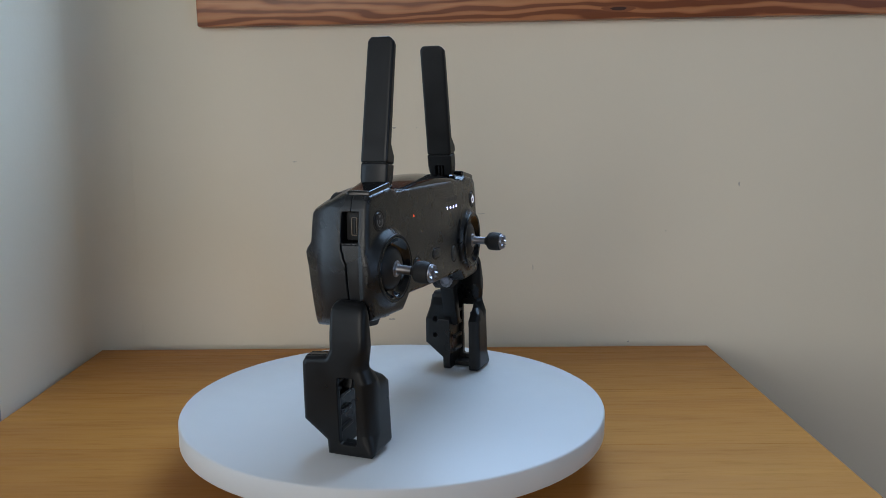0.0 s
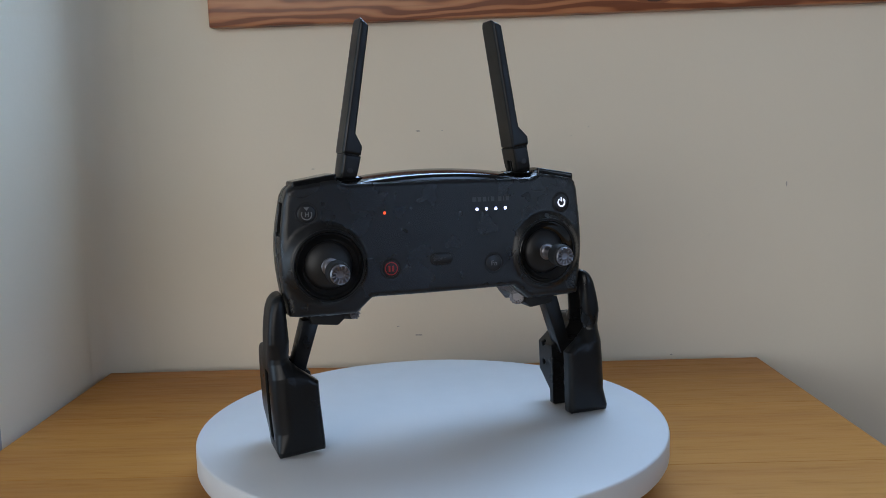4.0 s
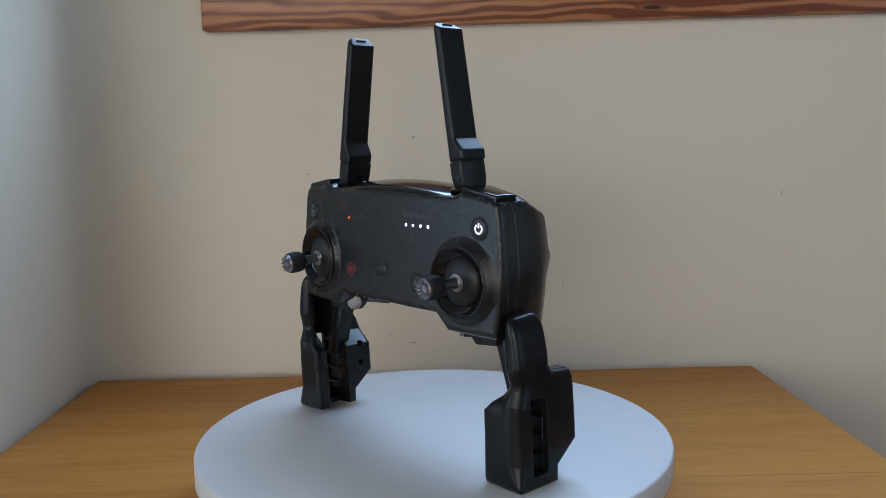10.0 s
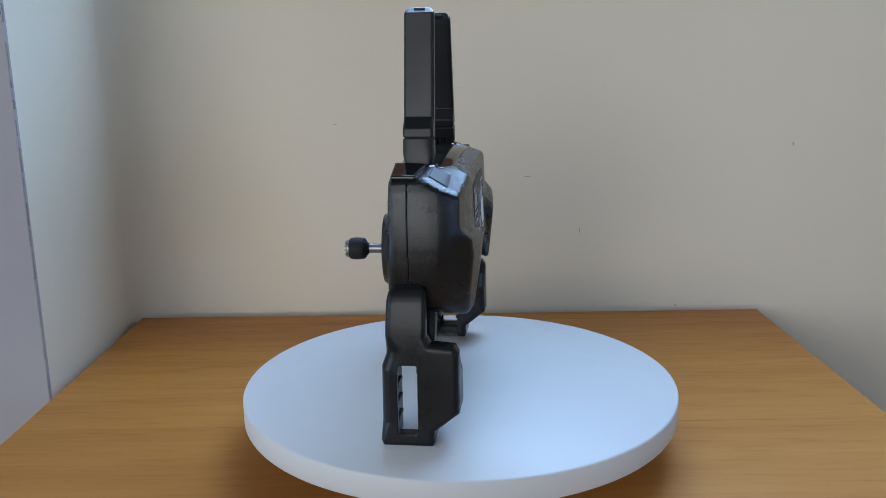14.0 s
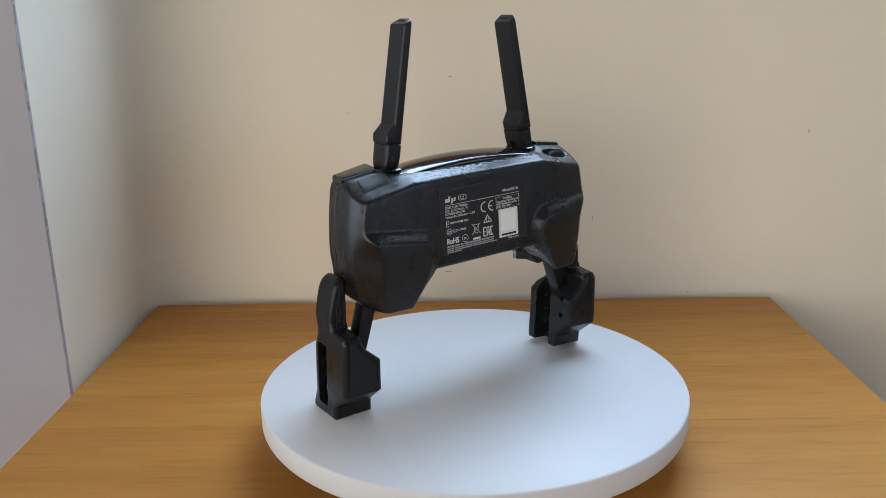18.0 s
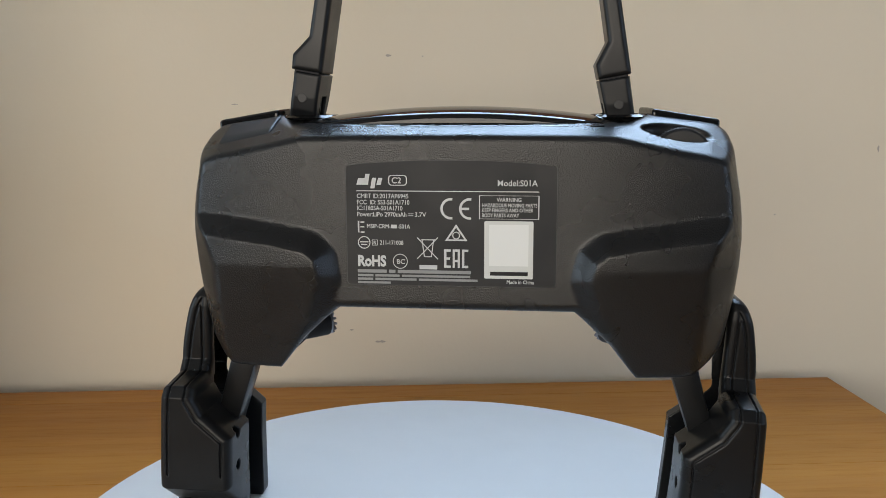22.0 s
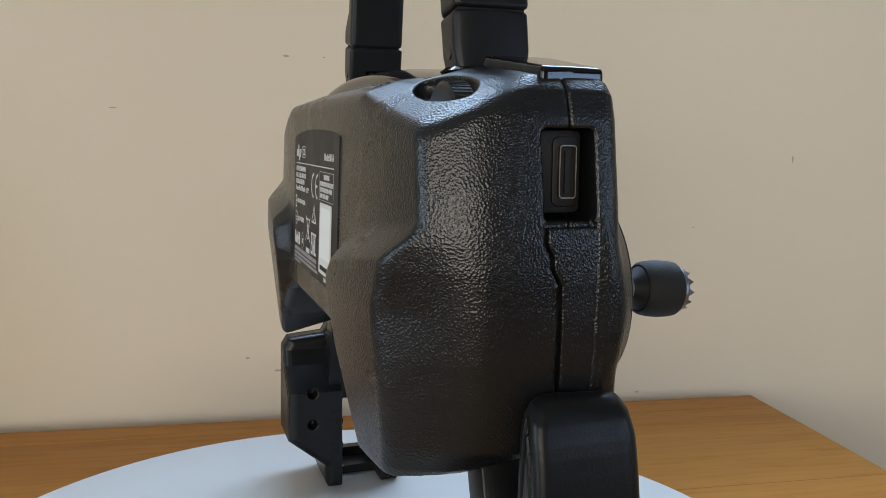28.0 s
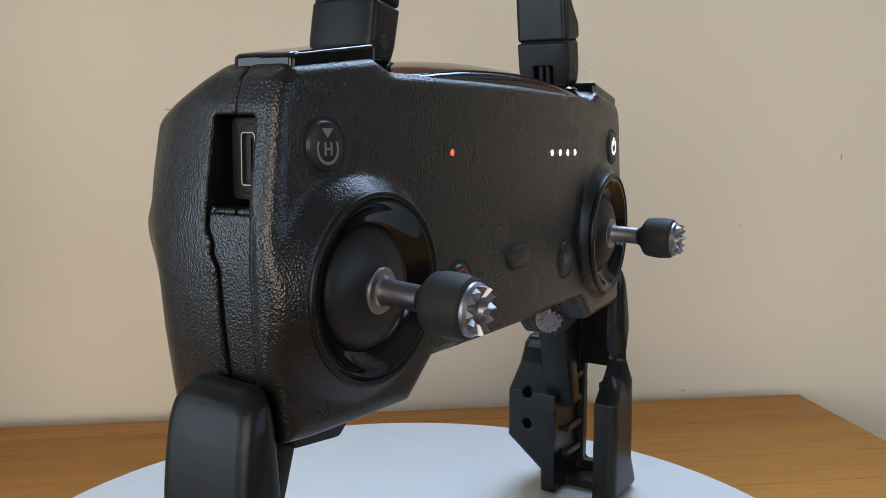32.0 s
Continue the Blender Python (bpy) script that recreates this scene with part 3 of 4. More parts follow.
def body_shape(x, y, z):
    ax = np.abs(x)
    t = np.clip((y + 26) / 37, 0, 1.15)
    low = np.clip((94 - z) / 11, 0, 1)
    pull = 0.11 * (y + 6 + np.sqrt((y + 6) ** 2 + 20)) + (0.027 + 0.023 * low) * np.clip(y + 2, 0, 40) ** 2   # the sides draw in towards the back, more so at the grips
    bx = ax - 1.8 * (x < 0) * np.clip((ax - 40) / 30, 0, 1) * np.clip(1 - t, 0, 1) + pull * np.clip((ax - 40) / 30, 0, 1)
    f, b = poly_dist(FRONT, bx, z), poly_dist(BACK, bx, z)
    out = f * (1 - t) + b * t
    g = poly_dist(GRIP, ax, z)
    u = np.clip(1 - g / 6.2, 0, 1)
    s = u * u * (3 - 2 * u) * 0.6 + 0.4 * u ** 1.7
    back = 10.7 + (100 - z) * 0.035 - 2.9 * np.clip((ax - 30) / 40, 0, 1.2) ** 2 + s * (4.3 - np.clip(84 - z, 0, 40) * 0.14)
    d = smax(out, y - back, 1.4 + 0.8 * low)
    d = smax(d, front_face(x, z) - y, 2.9)
    d = smax(d, (z - top_slope(x, y)) * 0.9, 1.7)
    r = np.sqrt(np.where(x < 0, x + GX[0], x - GX[1]) ** 2 + (z - GZ) ** 2)
    cone = smax(np.maximum((r - (18.3 + (y + 25.3) * 1.0)) * 0.72, y + 20), -28.1 + (ax - 53) * 0.07 - y, 0.4)
    d = smin(d, smax(cone, out - 0.3, 1.2), 0.9)
    d = np.maximum(d, -np.maximum(r - 14.2, y + 22.5))            # the wells of the sticks
    return d


STRIP = [(-18.6, 97.2), (-9.8, 97.2), (-9.8, 94.2), (-10.8, 92.2), (-10.8, 90.4), (-12.0, 88.2), (-12.6, 72), (-12.8, 58), (-18.6, 58)]
COVER = [(-19.2, 96.5), (-10.5, 96.5), (-10.5, 94.0), (-11.5, 92.0), (-11.5, 90.2), (-12.8, 87.8), (-13.4, 72), (-13.6, 58), (-19.2, 58)]


def left_side(x, y, z, d):
    """Socket for the cable and the channel under it, on one side only."""
    win = box_dist(x, y, z, -90, -64.5, -18.6, -9.8, 97.3, 111.1, 1.0)
    chan = np.maximum(np.maximum(poly_dist(STRIP, y, z), -1.5 - d), x + 60)
    return np.minimum(win, chan)


def wheel_well(x, y, z):
    """Dished hollow round the wheel at the back of the top."""
    q = np.sqrt(((x + 57.5) / 10.5) ** 2 + ((y - 0.4) / 4.4) ** 2 + ((z - 118.0) / 3.6) ** 2)
    return (q - 1) * 3.2


def controller():
    c = tagged(new("remote_controller"), "black handheld remote controller with raised antennas, standing on its unfolded grips", "remote control")
    c.matrix_world = pose(0, 0, DISC_Z)
    T = TILT

    def shell(x, y, z):
        d = body_shape(x, y, z)
        d = np.maximum(d, -left_side(x, y, z, d))
        return np.maximum(d, -wheel_well(x, y, z))
    front = moulded("front_shell", lambda x, y, z: smax(shell(x, y, z), y + 14.56, 0.22), (-77, -32, 53), (77, -14, 125), 0.5, M_SHELL, c, "", T)
    moulded("back_shell", lambda x, y, z: smax(shell(x, y, z), -14.44 - y, 0.22), (-77, -15, 53), (77, 17, 125), 0.5, M_SHELL, c, "", T)

    moulded("cover_strip", lambda x, y, z: smax(smax(poly_dist(COVER, y, z), body_shape(x, y, z) + 0.22, 0.4), x + 66 + 0 * y, 0.3), (-77, -20, 57), (-65, -9, 98), 0.32, M_SHELL, c, "black cover strip in the side", T)

    # ---- sticks
    for side in (-1, 1):
        g = put("thumb_stick", None, c, "aluminium thumb stick on a matt black dome")
        turn = 4.0 * side     # the rings follow the curve of the front
        g.matrix_basis = T @ pose((-GX[0] if side < 0 else GX[1]) * 0.001, -0.0245, GZ * 0.001, 90, 0, turn)
        # z of this part points to the front
        part("rim", lathe([(10.6, 0.9), (11.2, 1.15), (12.4, 1.9), (13.3, 2.9), (13.8, 3.55), (14.2, 3.85), (14.6, 3.85), (14.9, 3.6), (14.9, 3.2), (14.6, 2.0), (13.2, -1.8), (10.6, -1.8)], 72, True), M_GLOSS, g, "glossy black ring")
        part("collar_lip", lathe([(15.45 + 0.6 * math.cos(k * math.pi / 6), 3.5 + 0.6 * math.sin(k * math.pi / 6)) for k in range(12)], 72, True), M_LEG, g)
        part("dome", lathe([(10.5, -1.0), (10.45, 0.8), (10.2, 1.35), (9.4, 2.05), (8.2, 2.75), (6.6, 3.35), (4.6, 3.78), (2.3, 3.97), (0, 4.0)], 64), M_DOME, g)
        s0 = put("stick_shaft", None, g)
        s0.matrix_basis = pose(0, 0, 0, -90) @ pose(0, 0, 0, 0, 0, -turn) @ pose(0, 0, 0, 90) @ pose(0, 0, 0, 3.6 if side < 0 else 0.8, 0, 0)
        part("collar", lathe([(0, 3.4), (3.9, 3.4), (3.95, 3.95), (3.7, 4.25), (2.7, 4.4), (2.35, 4.75), (2.2, 5.6), (2.15, 8.2), (0, 8.2)], 40), M_STEEL, s0, "bright aluminium collar")
        part("shaft", lathe([(0, 8.0), (2.15, 8.0), (2.15, 11.4), (2.3, 12.2), (0, 12.2)], 32), M_STEEL, s0)
        part("neck", lathe([(0, 11.6), (2.2, 11.6), (2.6, 12.3), (3.7, 13.2), (4.2, 13.8), (0, 13.8)], 40), M_DARK, s0)
        part("grip_sleeve", lathe([(0, 13.5), (4.3, 13.5), (4.8, 14.0), (5.05, 15.2), (5.2, 17.2), (5.1, 19.3), (4.9, 20.4), (4.5, 20.8), (0, 20.8)], 48), M_RUBBER, s0, "black rubber sleeve")
        tip = part("tip", lathe([(0, 20.6), (4.3, 20.6), (4.3, 21.4), (3.9, 21.9), (2.0, 21.7), (1.6, 21.0), (0, 20.9)], 48), M_STEEL, s0, "serrated aluminium tip")
        for i in range(12):
            bm = bmesh.new()
            a = 2 * math.pi * i / 12
            w = 0.24

            def pt(rad, ang, h):
                return bm.verts.new((rad * math.cos(ang), rad * math.sin(ang), h))
            b0, b1, b2, b3 = pt(4.0, a - w, 21.5), pt(4.0, a + w, 21.5), pt(1.9, a + w * 0.9, 21.4), pt(1.9, a - w * 0.9, 21.4)
            t0, t1 = pt(3.7, a, 23.1), pt(2.3, a, 22.4)
            for f in ((b0, b1, t0), (b1, b2, t1, t0), (b2, b3, t1), (b3, b0, t0, t1), (b3, b2, b1, b0)):
                bm.faces.new(f)
            part("tooth", bm, M_STEEL, tip, smooth=False)

    # ---- buttons on the front: place, size
    def at_front(x, z):
        """On the front face, z out of it."""
        return T @ pose(x * 0.001, front_face(x, z) * 0.001, z * 0.001, 90 - 1.7, 0, math.degrees(2 * x * 2.6 / 62 ** 2))

    def round_button(name, x, z, r, label=""):
        g = put(name, None, c, label)
        g.matrix_basis = at_front(x, z)
        part("well", lathe([(r + 0.15, -1.2), (r + 0.15, 0.02), (r + 0.75, 0.12), (r + 0.95, 0.02), (r + 0.95, -1.2)], 48), M_DARK, g)
        part("cap", lathe([(0, 0.62), (r - 1.1, 0.58), (r - 0.35, 0.42), (r, 0.0), (r, -1.2), (0, -1.2)], 48), M_BUTTON, g)
        return g

    def ring(g, r0, r1, h, material, name="symbol", a0=0, a1=360, parent_m=None):
        bm = bmesh.new()
        k = 36
        lo, hi = [], []
        for i in range(k + 1):
            a = radians(a0 + (a1 - a0) * i / k)
            lo.append((bm.verts.new((r0 * math.cos(a), r0 * math.sin(a), h)), bm.verts.new((r1 * math.cos(a), r1 * math.sin(a), h))))
        for p, q in zip(lo, lo[1:]):
            bm.faces.new((p[0], p[1], q[1], q[0]))
        ob = part(name, bm, material, g, m=parent_m)
        return ob

    home = round_button("home_button", -62.9, 106.6, 4.0, "round black button with a grey home symbol")
    ring(home, 1.95, 2.45, 0.66, M_PRINT_DIM, a0=150, a1=390, parent_m=pose(0, -0.0004, 0))
    words("letter", "H", 1.9, M_PRINT_DIM, home, pose(-0.00085, -0.0013, 0.00062), bold=0.06)
    part("symbol", prism([(-1.2, 2.75), (1.2, 2.75), (0, 1.3)], 0.60, 0.68, "z"), M_PRINT_DIM, home)
    power = round_button("power_button", 60.6, 106.5, 4.0, "round black button with a lit white power symbol")
    ring(power, 1.45, 2.2, 0.68, M_POWER, a0=125, a1=415)
    part("symbol", box(-0.38, 0.38, 0.4, 2.5, 0.6, 0.69), M_POWER, power)
    pause = round_button("pause_button", -26.4, 80.6, 3.9, "round black button with a red pause symbol")
    ring(pause, 2.55, 3.0, 0.63, M_RED)
    for s in (-1, 1):
        part("symbol", box(s * 0.85 - 0.42, s * 0.85 + 0.42, -1.3, 1.3, 0.6, 0.67), M_RED, pause)
    fn = round_button("function_button", 23.8, 79.9, 4.1, "round black button lettered Fn")
    words("letters", "Fn", 2.4, M_PRINT_DIM, fn, pose(-0.0018, -0.0012, 0.00062))
    sport = put("sport_switch", None, c, "small oval black switch lettered SPORT")
    sport.matrix_basis = at_front(-2.4, 83.5)
    part("well", prism(rounded(11.4, 6.0, 2.9), -1, 0.15, "z", 0.2), M_DARK, sport)
    part("slider", prism(rounded(10, 4.6, 2.2), -0.8, 0.6, "z", 0.3), M_BUTTON, sport)
    words("letters", "SPORT", 1.4, M_PRINT_FAINT, sport, pose(-0.0042, -0.0007, 0.00063), 6.2)

    # ---- lamps and lettering on the front
    def dot(x, z, r, material, name, label):
        ob = part(name, lathe([(0, 0.12), (r * 0.7, 0.1), (r, 0.0), (r, -0.5), (0, -0.5)], 20), material, c, label)
        ob.matrix_basis = at_front(x, z)
    dot(-28.4, 105.5, 0.62, M_LED_RED, "status_lamp", "lit orange-red pilot lamp")
    for i in range(4):
        dot(15.8 + i * 4.85, 105.2, 0.72, M_LED_WHITE, "charge_lamp", "lit white charge lamp")
    # the faint product mark over the lamps, as plain strokes
    for x, w in ((14.6, 1.9), (17.2, 1.7), (19.8, 1.7), (21.8, 0.45), (23.9, 1.6), (27.6, 1.7), (29.6, 0.45), (31.6, 1.6)):
        part("maker_mark", box(-w / 2, w / 2, -1.05, 1.05, -0.2, 0.06), M_PRINT_FAINT, c, "faint grey printed stroke", at_front(x, 109.7))

    # ---- top: glossy panel, caps, pads, wheel
    def panel(x, y, z):
        dome = 120.8 + 3.3 * np.clip(1 - (x / 41) ** 2, 0, 1)
        d = smax(poly_dist([(-46, -24.5), (46, -24.5), (42.5, 2.2), (-42.5, 2.2)], x, y), z - dome + (y + 10) ** 2 * 0.012, 1.6)
        return smax(d, 117.5 - z, 0.8)
    moulded("top_panel", panel, (-47, -26, 116), (47, 4, 124), 0.8, M_GLOSS, c, "glossy black top panel", T)
    for s in (-1, 1):
        def cap(x, y, z, s=s):
            q = poly_dist([(48.8, -23.2), (68.2, -22.0), (69.0, -11.2), (51.0, -8.6)], s * x, y)
            d = smax(q, z - (123.5 - (np.abs(x) - 50) * 0.165 - (y + 17) ** 2 * 0.003 + (y + 16) * 0.02), 0.9)
            return smax(d, 115.5 - z, 0.6)
        moulded("top_cap", cap, (min(s * 47, s * 71), -27, 114), (max(s * 47, s * 71), -7, 126), 0.6, M_GLOSS, c, "glossy black cap at the top corner", T)
        part("hinge_seat", lathe([(7.6, 0), (8.2, 0.6), (7.4, 1.2), (5.2, 1.3), (5.2, 0)], 40), M_GLOSS, c, "", T @ pose(s * 0.0425, -0.0125, 0.1206))
    def pad(x, y, z):
        q = poly_dist([(49.0, -5.6), (63.8, -6.0), (65.0, 3.8), (50.0, 5.2)], x, y)
        d = smax(q, (z - top_slope(x, y)) * 0.9 - 0.5, 0.8)
        d = smax(d, (y - 2.2) * 0.35 + (z - top_slope(x, 2.2)) * 0.6 - 0.15 + (y - 2.2) * 0.25, 0.5)
        return smax(d, 108 - z, 0.5)
    moulded("shutter_pad", pad, (46, -8, 107), (68, 8, 124), 0.5, M_BUTTON, c, "smooth black shoulder button", T)
    for i in range(8):
        x = -34 + i * 9.0
        part("vent_slot", box(-3.7, 3.7, -0.55, 0.55, -0.8, 0.05, 0.1), M_GLOSS, c, "", T @ pose(x * 0.001, 0.0037, float(top_slope(x, 3.7)) * 0.001, -20.8, math.degrees(math.atan(x * 0.0005)), 0))
    for x0, x1, y0, y1 in ((-1.5, 3.0, -9.8, -7.2), (3.5, 7.5, -9.4, -7.6)):
        part("maker_mark", box(x0, x1, y0, y1, 122, 124.08 - 0.05 * abs(x0)), M_PRINT_MID, c, "pale grey printed mark", T)
    wheel = put("dial_wheel", None, c, "knurled black dial wheel sunk in the top")
    wheel.matrix_basis = T @ pose(-0.0575, -0.0010, 0.1107, 90, 0, 0)
    part("disc", lathe([(0, -2.0), (7.2, -2.0), (7.8, -1.5), (7.8, 1.5), (7.2, 2.0), (0, 2.0)], 64), M_BUTTON, wheel)
    for i in range(60):
        part("rib", box(7.6, 7.98, -0.12, 0.12, -1.6, 1.6), M_BUTTON, wheel, "", pose(0, 0, 0, 0, 0, i * 6), smooth=False)

    # ---- cable socket on the side
    sock = put("cable_socket", None, c, "cable socket with a bright metal lip")
    sock.matrix_basis = T @ pose(-0.0682, -0.0152, 0.1046, 0, -90, 0)
    # z of this part points out of the side, x runs up
    part("bezel", prism([(u, w + 0.9) for u, w in rounded(12.6, 7.0, 0.9)], -2.2, 1.2, "z", 0.3), M_DARK, sock)
    part("bezel_rim", prism(rounded(10.6, 4.6, 1.2), 1.0, 1.6, "z", 0.25), M_DARK, sock)
    bm = bmesh.new()
    outer, inner = rounded(8.1, 2.9, 0.6), rounded(7.7, 2.5, 0.45)
    rings = [[bm.verts.new((p[0], p[1], h)) for p in loop] for loop, h in ((outer, 1.0), (outer, 2.2), (inner, 2.2), (inner, 0.9))]
    for a, b in zip(rings, rings[1:]):
        for i in range(len(a)):
            j = (i + 1) % len(a)
            bm.faces.new((a[i], a[j], b[j], b[i]))
    part("lip", bm, M_BRASS, sock, "bright plated metal lip")
    part("tongue", box(-3.2, 3.2, -0.4, 0.4, 0.9, 2.0), M_DARK, sock)

    # ---- antennas
    for lean, x0 in ((10.0, -48.2), (-9.3, 38.9)):
        a = put("antenna", None, c, "flat black folding antenna, swung upright")
        a.matrix_basis = pose(x0 * 0.001, -0.0128, 0.1194, 0, lean, 0)

        def joint(u, y, z, lean=lean):
            bulge = (y / 7.1) ** 2 * 1.0
            d = poly_dist([(0.4, -1), (7.8, -1), (8.6, 13.2), (0.0, 13.2)], u, z)
            d = smax(d, (bulge - u) if lean > 0 else (u - 8.4 + bulge), 0.6)
            d = smax(d, poly_dist([(-3.4, -0.6), (3.4, -0.6), (5.4, 0.8), (6.6, 3.0), (7.1, 6.4), (7.1, 16), (-7.1, 16), (-7.1, 6.4), (-6.6, 3.0), (-5.4, 0.8)], y, z), 1.0)
            d = smax(d, z - 13.2, 0.4)
            fork = box_dist(u, y, z, 5.6 if lean > 0 else -20, 20 if lean > 0 else 3.2, -2.7, 2.7, -5, 7.2, 0.4)
            return np.maximum(d, -fork)

        def blade(u, y, z):
            d = poly_dist([(0.0, 13.3), (8.6, 13.3), (8.8, 17.4), (4.9, 22.8), (4.5, 70.0), (0.2, 73.4)], u, z)
            d = smax(d, poly_dist([(-7.1, 0), (7.1, 0), (6.9, 71.0), (5.1, 74), (-5.1, 74), (-6.9, 71.0)], y, z), 1.5)
            return smax(d, 13.34 - z, 0.4)
        moulded("hinge_block", joint, (-1, -8, -2), (11, 8, 14.5), 0.42, M_ANT, a)
        moulded("blade", blade, (-1, -8, 12.5), (11, 8, 74), 0.5, M_ANT, a)
        part("seam", box(0.9, 7.7, -6.2, 6.2, 11.8, 14.6), M_DARK, a)
        for f in (-1, 1):
            part("tongue", box(4.8 if lean > 0 else 1.0, 7.2 if lean > 0 else 3.6, f * 0.95 - 0.45, f * 0.95 + 0.45, 0.5, 7.0), M_ANT, a)
        for f in (-1, 1):
            part("pin", lathe([(0, 0.10), (1.15, 0.08), (1.25, 0), (1.25, -0.5), (0, -0.5)], 24), M_BUTTON, a, "", pose(0.0044, f * 0.00707, 0.0062, -90 * f, 0, 0))
        part("tip_notch", box(1.6, 2.6, -2.6, 2.6, 71.6, 72.3), M_DARK, a)

    # ---- the folding grips that carry it
    FRONTAL = [(71.5, 72.3), (72.6, 72.6), (74.3, 71.9), (75.8, 70.3), (77.0, 68.2), (78.2, 65.2), (79.5, 59.8), (80.6, 54), (81.5, 46), (82.2, 38), (82.9, 27), (83.4, 15), (83.6, 0), (62.2, 0), (62.0, 22), (61.6, 31.6), (69.4, 38.6), (71.8, 43), (71.2, 62), (71.0, 71.5)]
    SIDE = [(-24.1, 66), (-23.5, 69.4), (-22.1, 71.6), (-20, 72.6), (-12, 72.6), (-9.6, 72.2), (-7.8, 71.0), (-6.7, 69), (-6.4, 66.5), (-6.4, 50.5), (-4.6, 47.4), (6.2, 46.4), (8.0, 43.5), (8.2, 16.2), (-2.9, 7.2), (-3.2, 0), (-26.4, 0), (-27.3, 3), (-27.0, 36), (-25.0, 42)]

    def softened(points):
        """The same outline with its corners cut once."""
        out = []
        for p, q in zip(points, points[1:] + points[:1]):
            out += [(p[0] * 0.78 + q[0] * 0.22, p[1] * 0.78 + q[1] * 0.22), (p[0] * 0.22 + q[0] * 0.78, p[1] * 0.22 + q[1] * 0.78)]
        return out
    upper = [p for p in softened(FRONTAL[:13]) if p[1] > 16]
    FRONTAL = upper[:-2] + FRONTAL[11:]

    def leg(x, y, z):
        dF, dS = poly_dist(FRONTAL, x, z), poly_dist(SIDE, y, z)
        d = smax(dF, dS, 3.0 - 1.0 * np.clip((z - 45) / 10, 0, 1) + 5.5 * np.clip((-10 - y) / 8, 0, 1) * np.clip((x - 66) / 6, 0, 1) * np.clip((z - 3) / 8, 0, 1) * np.clip((54 - z) / 10, 0.3, 1))
        d = np.maximum(d, -np.maximum(np.maximum(np.abs(dF + 2.7) - 0.26, -0.6 - dS), np.maximum(6 - z * 0.3, -14 - y)))
        inner = poly_dist([(0, -3), (80.3, -3), (79.6, 38), (78.2, 52), (75.0, 66), (0, 66)], x, z)
        chan = np.maximum(inner, np.maximum(np.abs(y + 14.4) - 6.2, np.minimum(3.4 - z, x - 71.5)))
        chan = np.maximum(chan, (z - 45) - np.clip(20 - 0 * y, 0, 20) * (np.abs(y + 14.4) < 5.4))
        teeth = None
        for zz in (11.5, 19.5, 27.5, 35.0):
            for wy, reach in ((-20.4, 1.3), (-8.4, 1.5)):
                t = box_dist(x, y, z, 68.5, 79.4, wy - reach, wy + reach, zz - 1.0, zz + 1.0, 0.4)
                teeth = t if teeth is None else np.minimum(teeth, t)
        chan = np.maximum(chan, -teeth)
        slot = box_dist(x, y, z, 70, 95, -19.2, -10.2, 6.2, 38.2, 1.2)
        d = np.maximum(d, -np.minimum(chan, slot))
        for zz in (31.2, 21.4):
            hole = np.maximum(np.sqrt((y - 1.0) ** 2 + (z - zz) ** 2) - 1.6, x - 67)
            d = np.maximum(d, -hole)
        return d
    right = moulded("leg", leg, (60, -29, -1), (85, 10, 74), 0.36, M_LEG, c, "black hollow folding grip, swung down as a leg")
    # the other grip is the mirror image, swung in a little further
    right.matrix_basis = pose(0.0006, 0, 0)
    me = right.data.copy()
    co = np.empty(len(me.vertices) * 3)
    me.vertices.foreach_get("co", co)
    co = co.reshape(-1, 3)
    co[:, 0] *= -1
    me.vertices.foreach_set("co", co.ravel())
    me.flip_normals()
    swing = 5.0
    left = put("leg", me, c, "black hollow folding grip, swung down as a leg")
    left.matrix_basis = pose(-0.0025, 0, 0) @ pose(-0.078, 0, 0.055) @ pose(0, 0, 0, 0, -swing, 0) @ pose(0.078, 0, -0.055)
    for s in (-1, 1):
        for y0, y1, ob in ((-12.5, -4.2, "link_arm"),):
            bm = prism([(s * 56.5, 58.5), (s * 64.5, 58.0), (s * 72.5, 30.0), (s * 66.5, 28.0)], y0, y1, "y", 0.6)
            part(ob, bm, M_LEG, c, "flat black link arm", pose(-0.001, 0, 0))
        bm = prism([(s * 43, 61.5), (s * 62, 61.5), (s * 60.5, 56.0), (s * 48.5, 54.6), (s * 45.2, 57.5)], -15.5, -5.0, "y", 0.7)
        part("clip_block", bm, M_DARK, c, "", T)
        part("screw", lathe([(0, -0.25), (0.8, -0.25), (0.9, 0.12), (1.5, 0.12), (1.7, -0.4), (0, -0.4)], 24), M_DARK, c, "small sunk screw", T @ pose(s * 0.0424, 0.0030, 0.0617, 0, 180 + s * 43, 0))
        g = put("spare_stick", None, c, "spare serrated aluminium stick stowed under the body")
        g.matrix_basis = T @ pose(s * 0.0415, -0.0150, 0.0606, 90, 0, -46 * s)
        part("sleeve", lathe([(0, -7), (3.6, -7), (3.8, -6), (3.8, 0.4), (0, 0.4)], 32), M_RUBBER, g)
        tip = part("tip", lathe([(0, 0.4), (3.6, 0.4), (3.6, 1.2), (1.8, 1.6), (0, 1.2)], 32), M_STEEL, g)
        for i in range(12):
            part("tooth", box(1.8, 3.5, -0.3, 0.3, 1.2, 2.4, 0.1, 1), M_STEEL, tip, "", pose(0, 0, 0, 0, 0, 30 * i), smooth=False)
    return c, T


CONTROLLER, TILTED = controller()


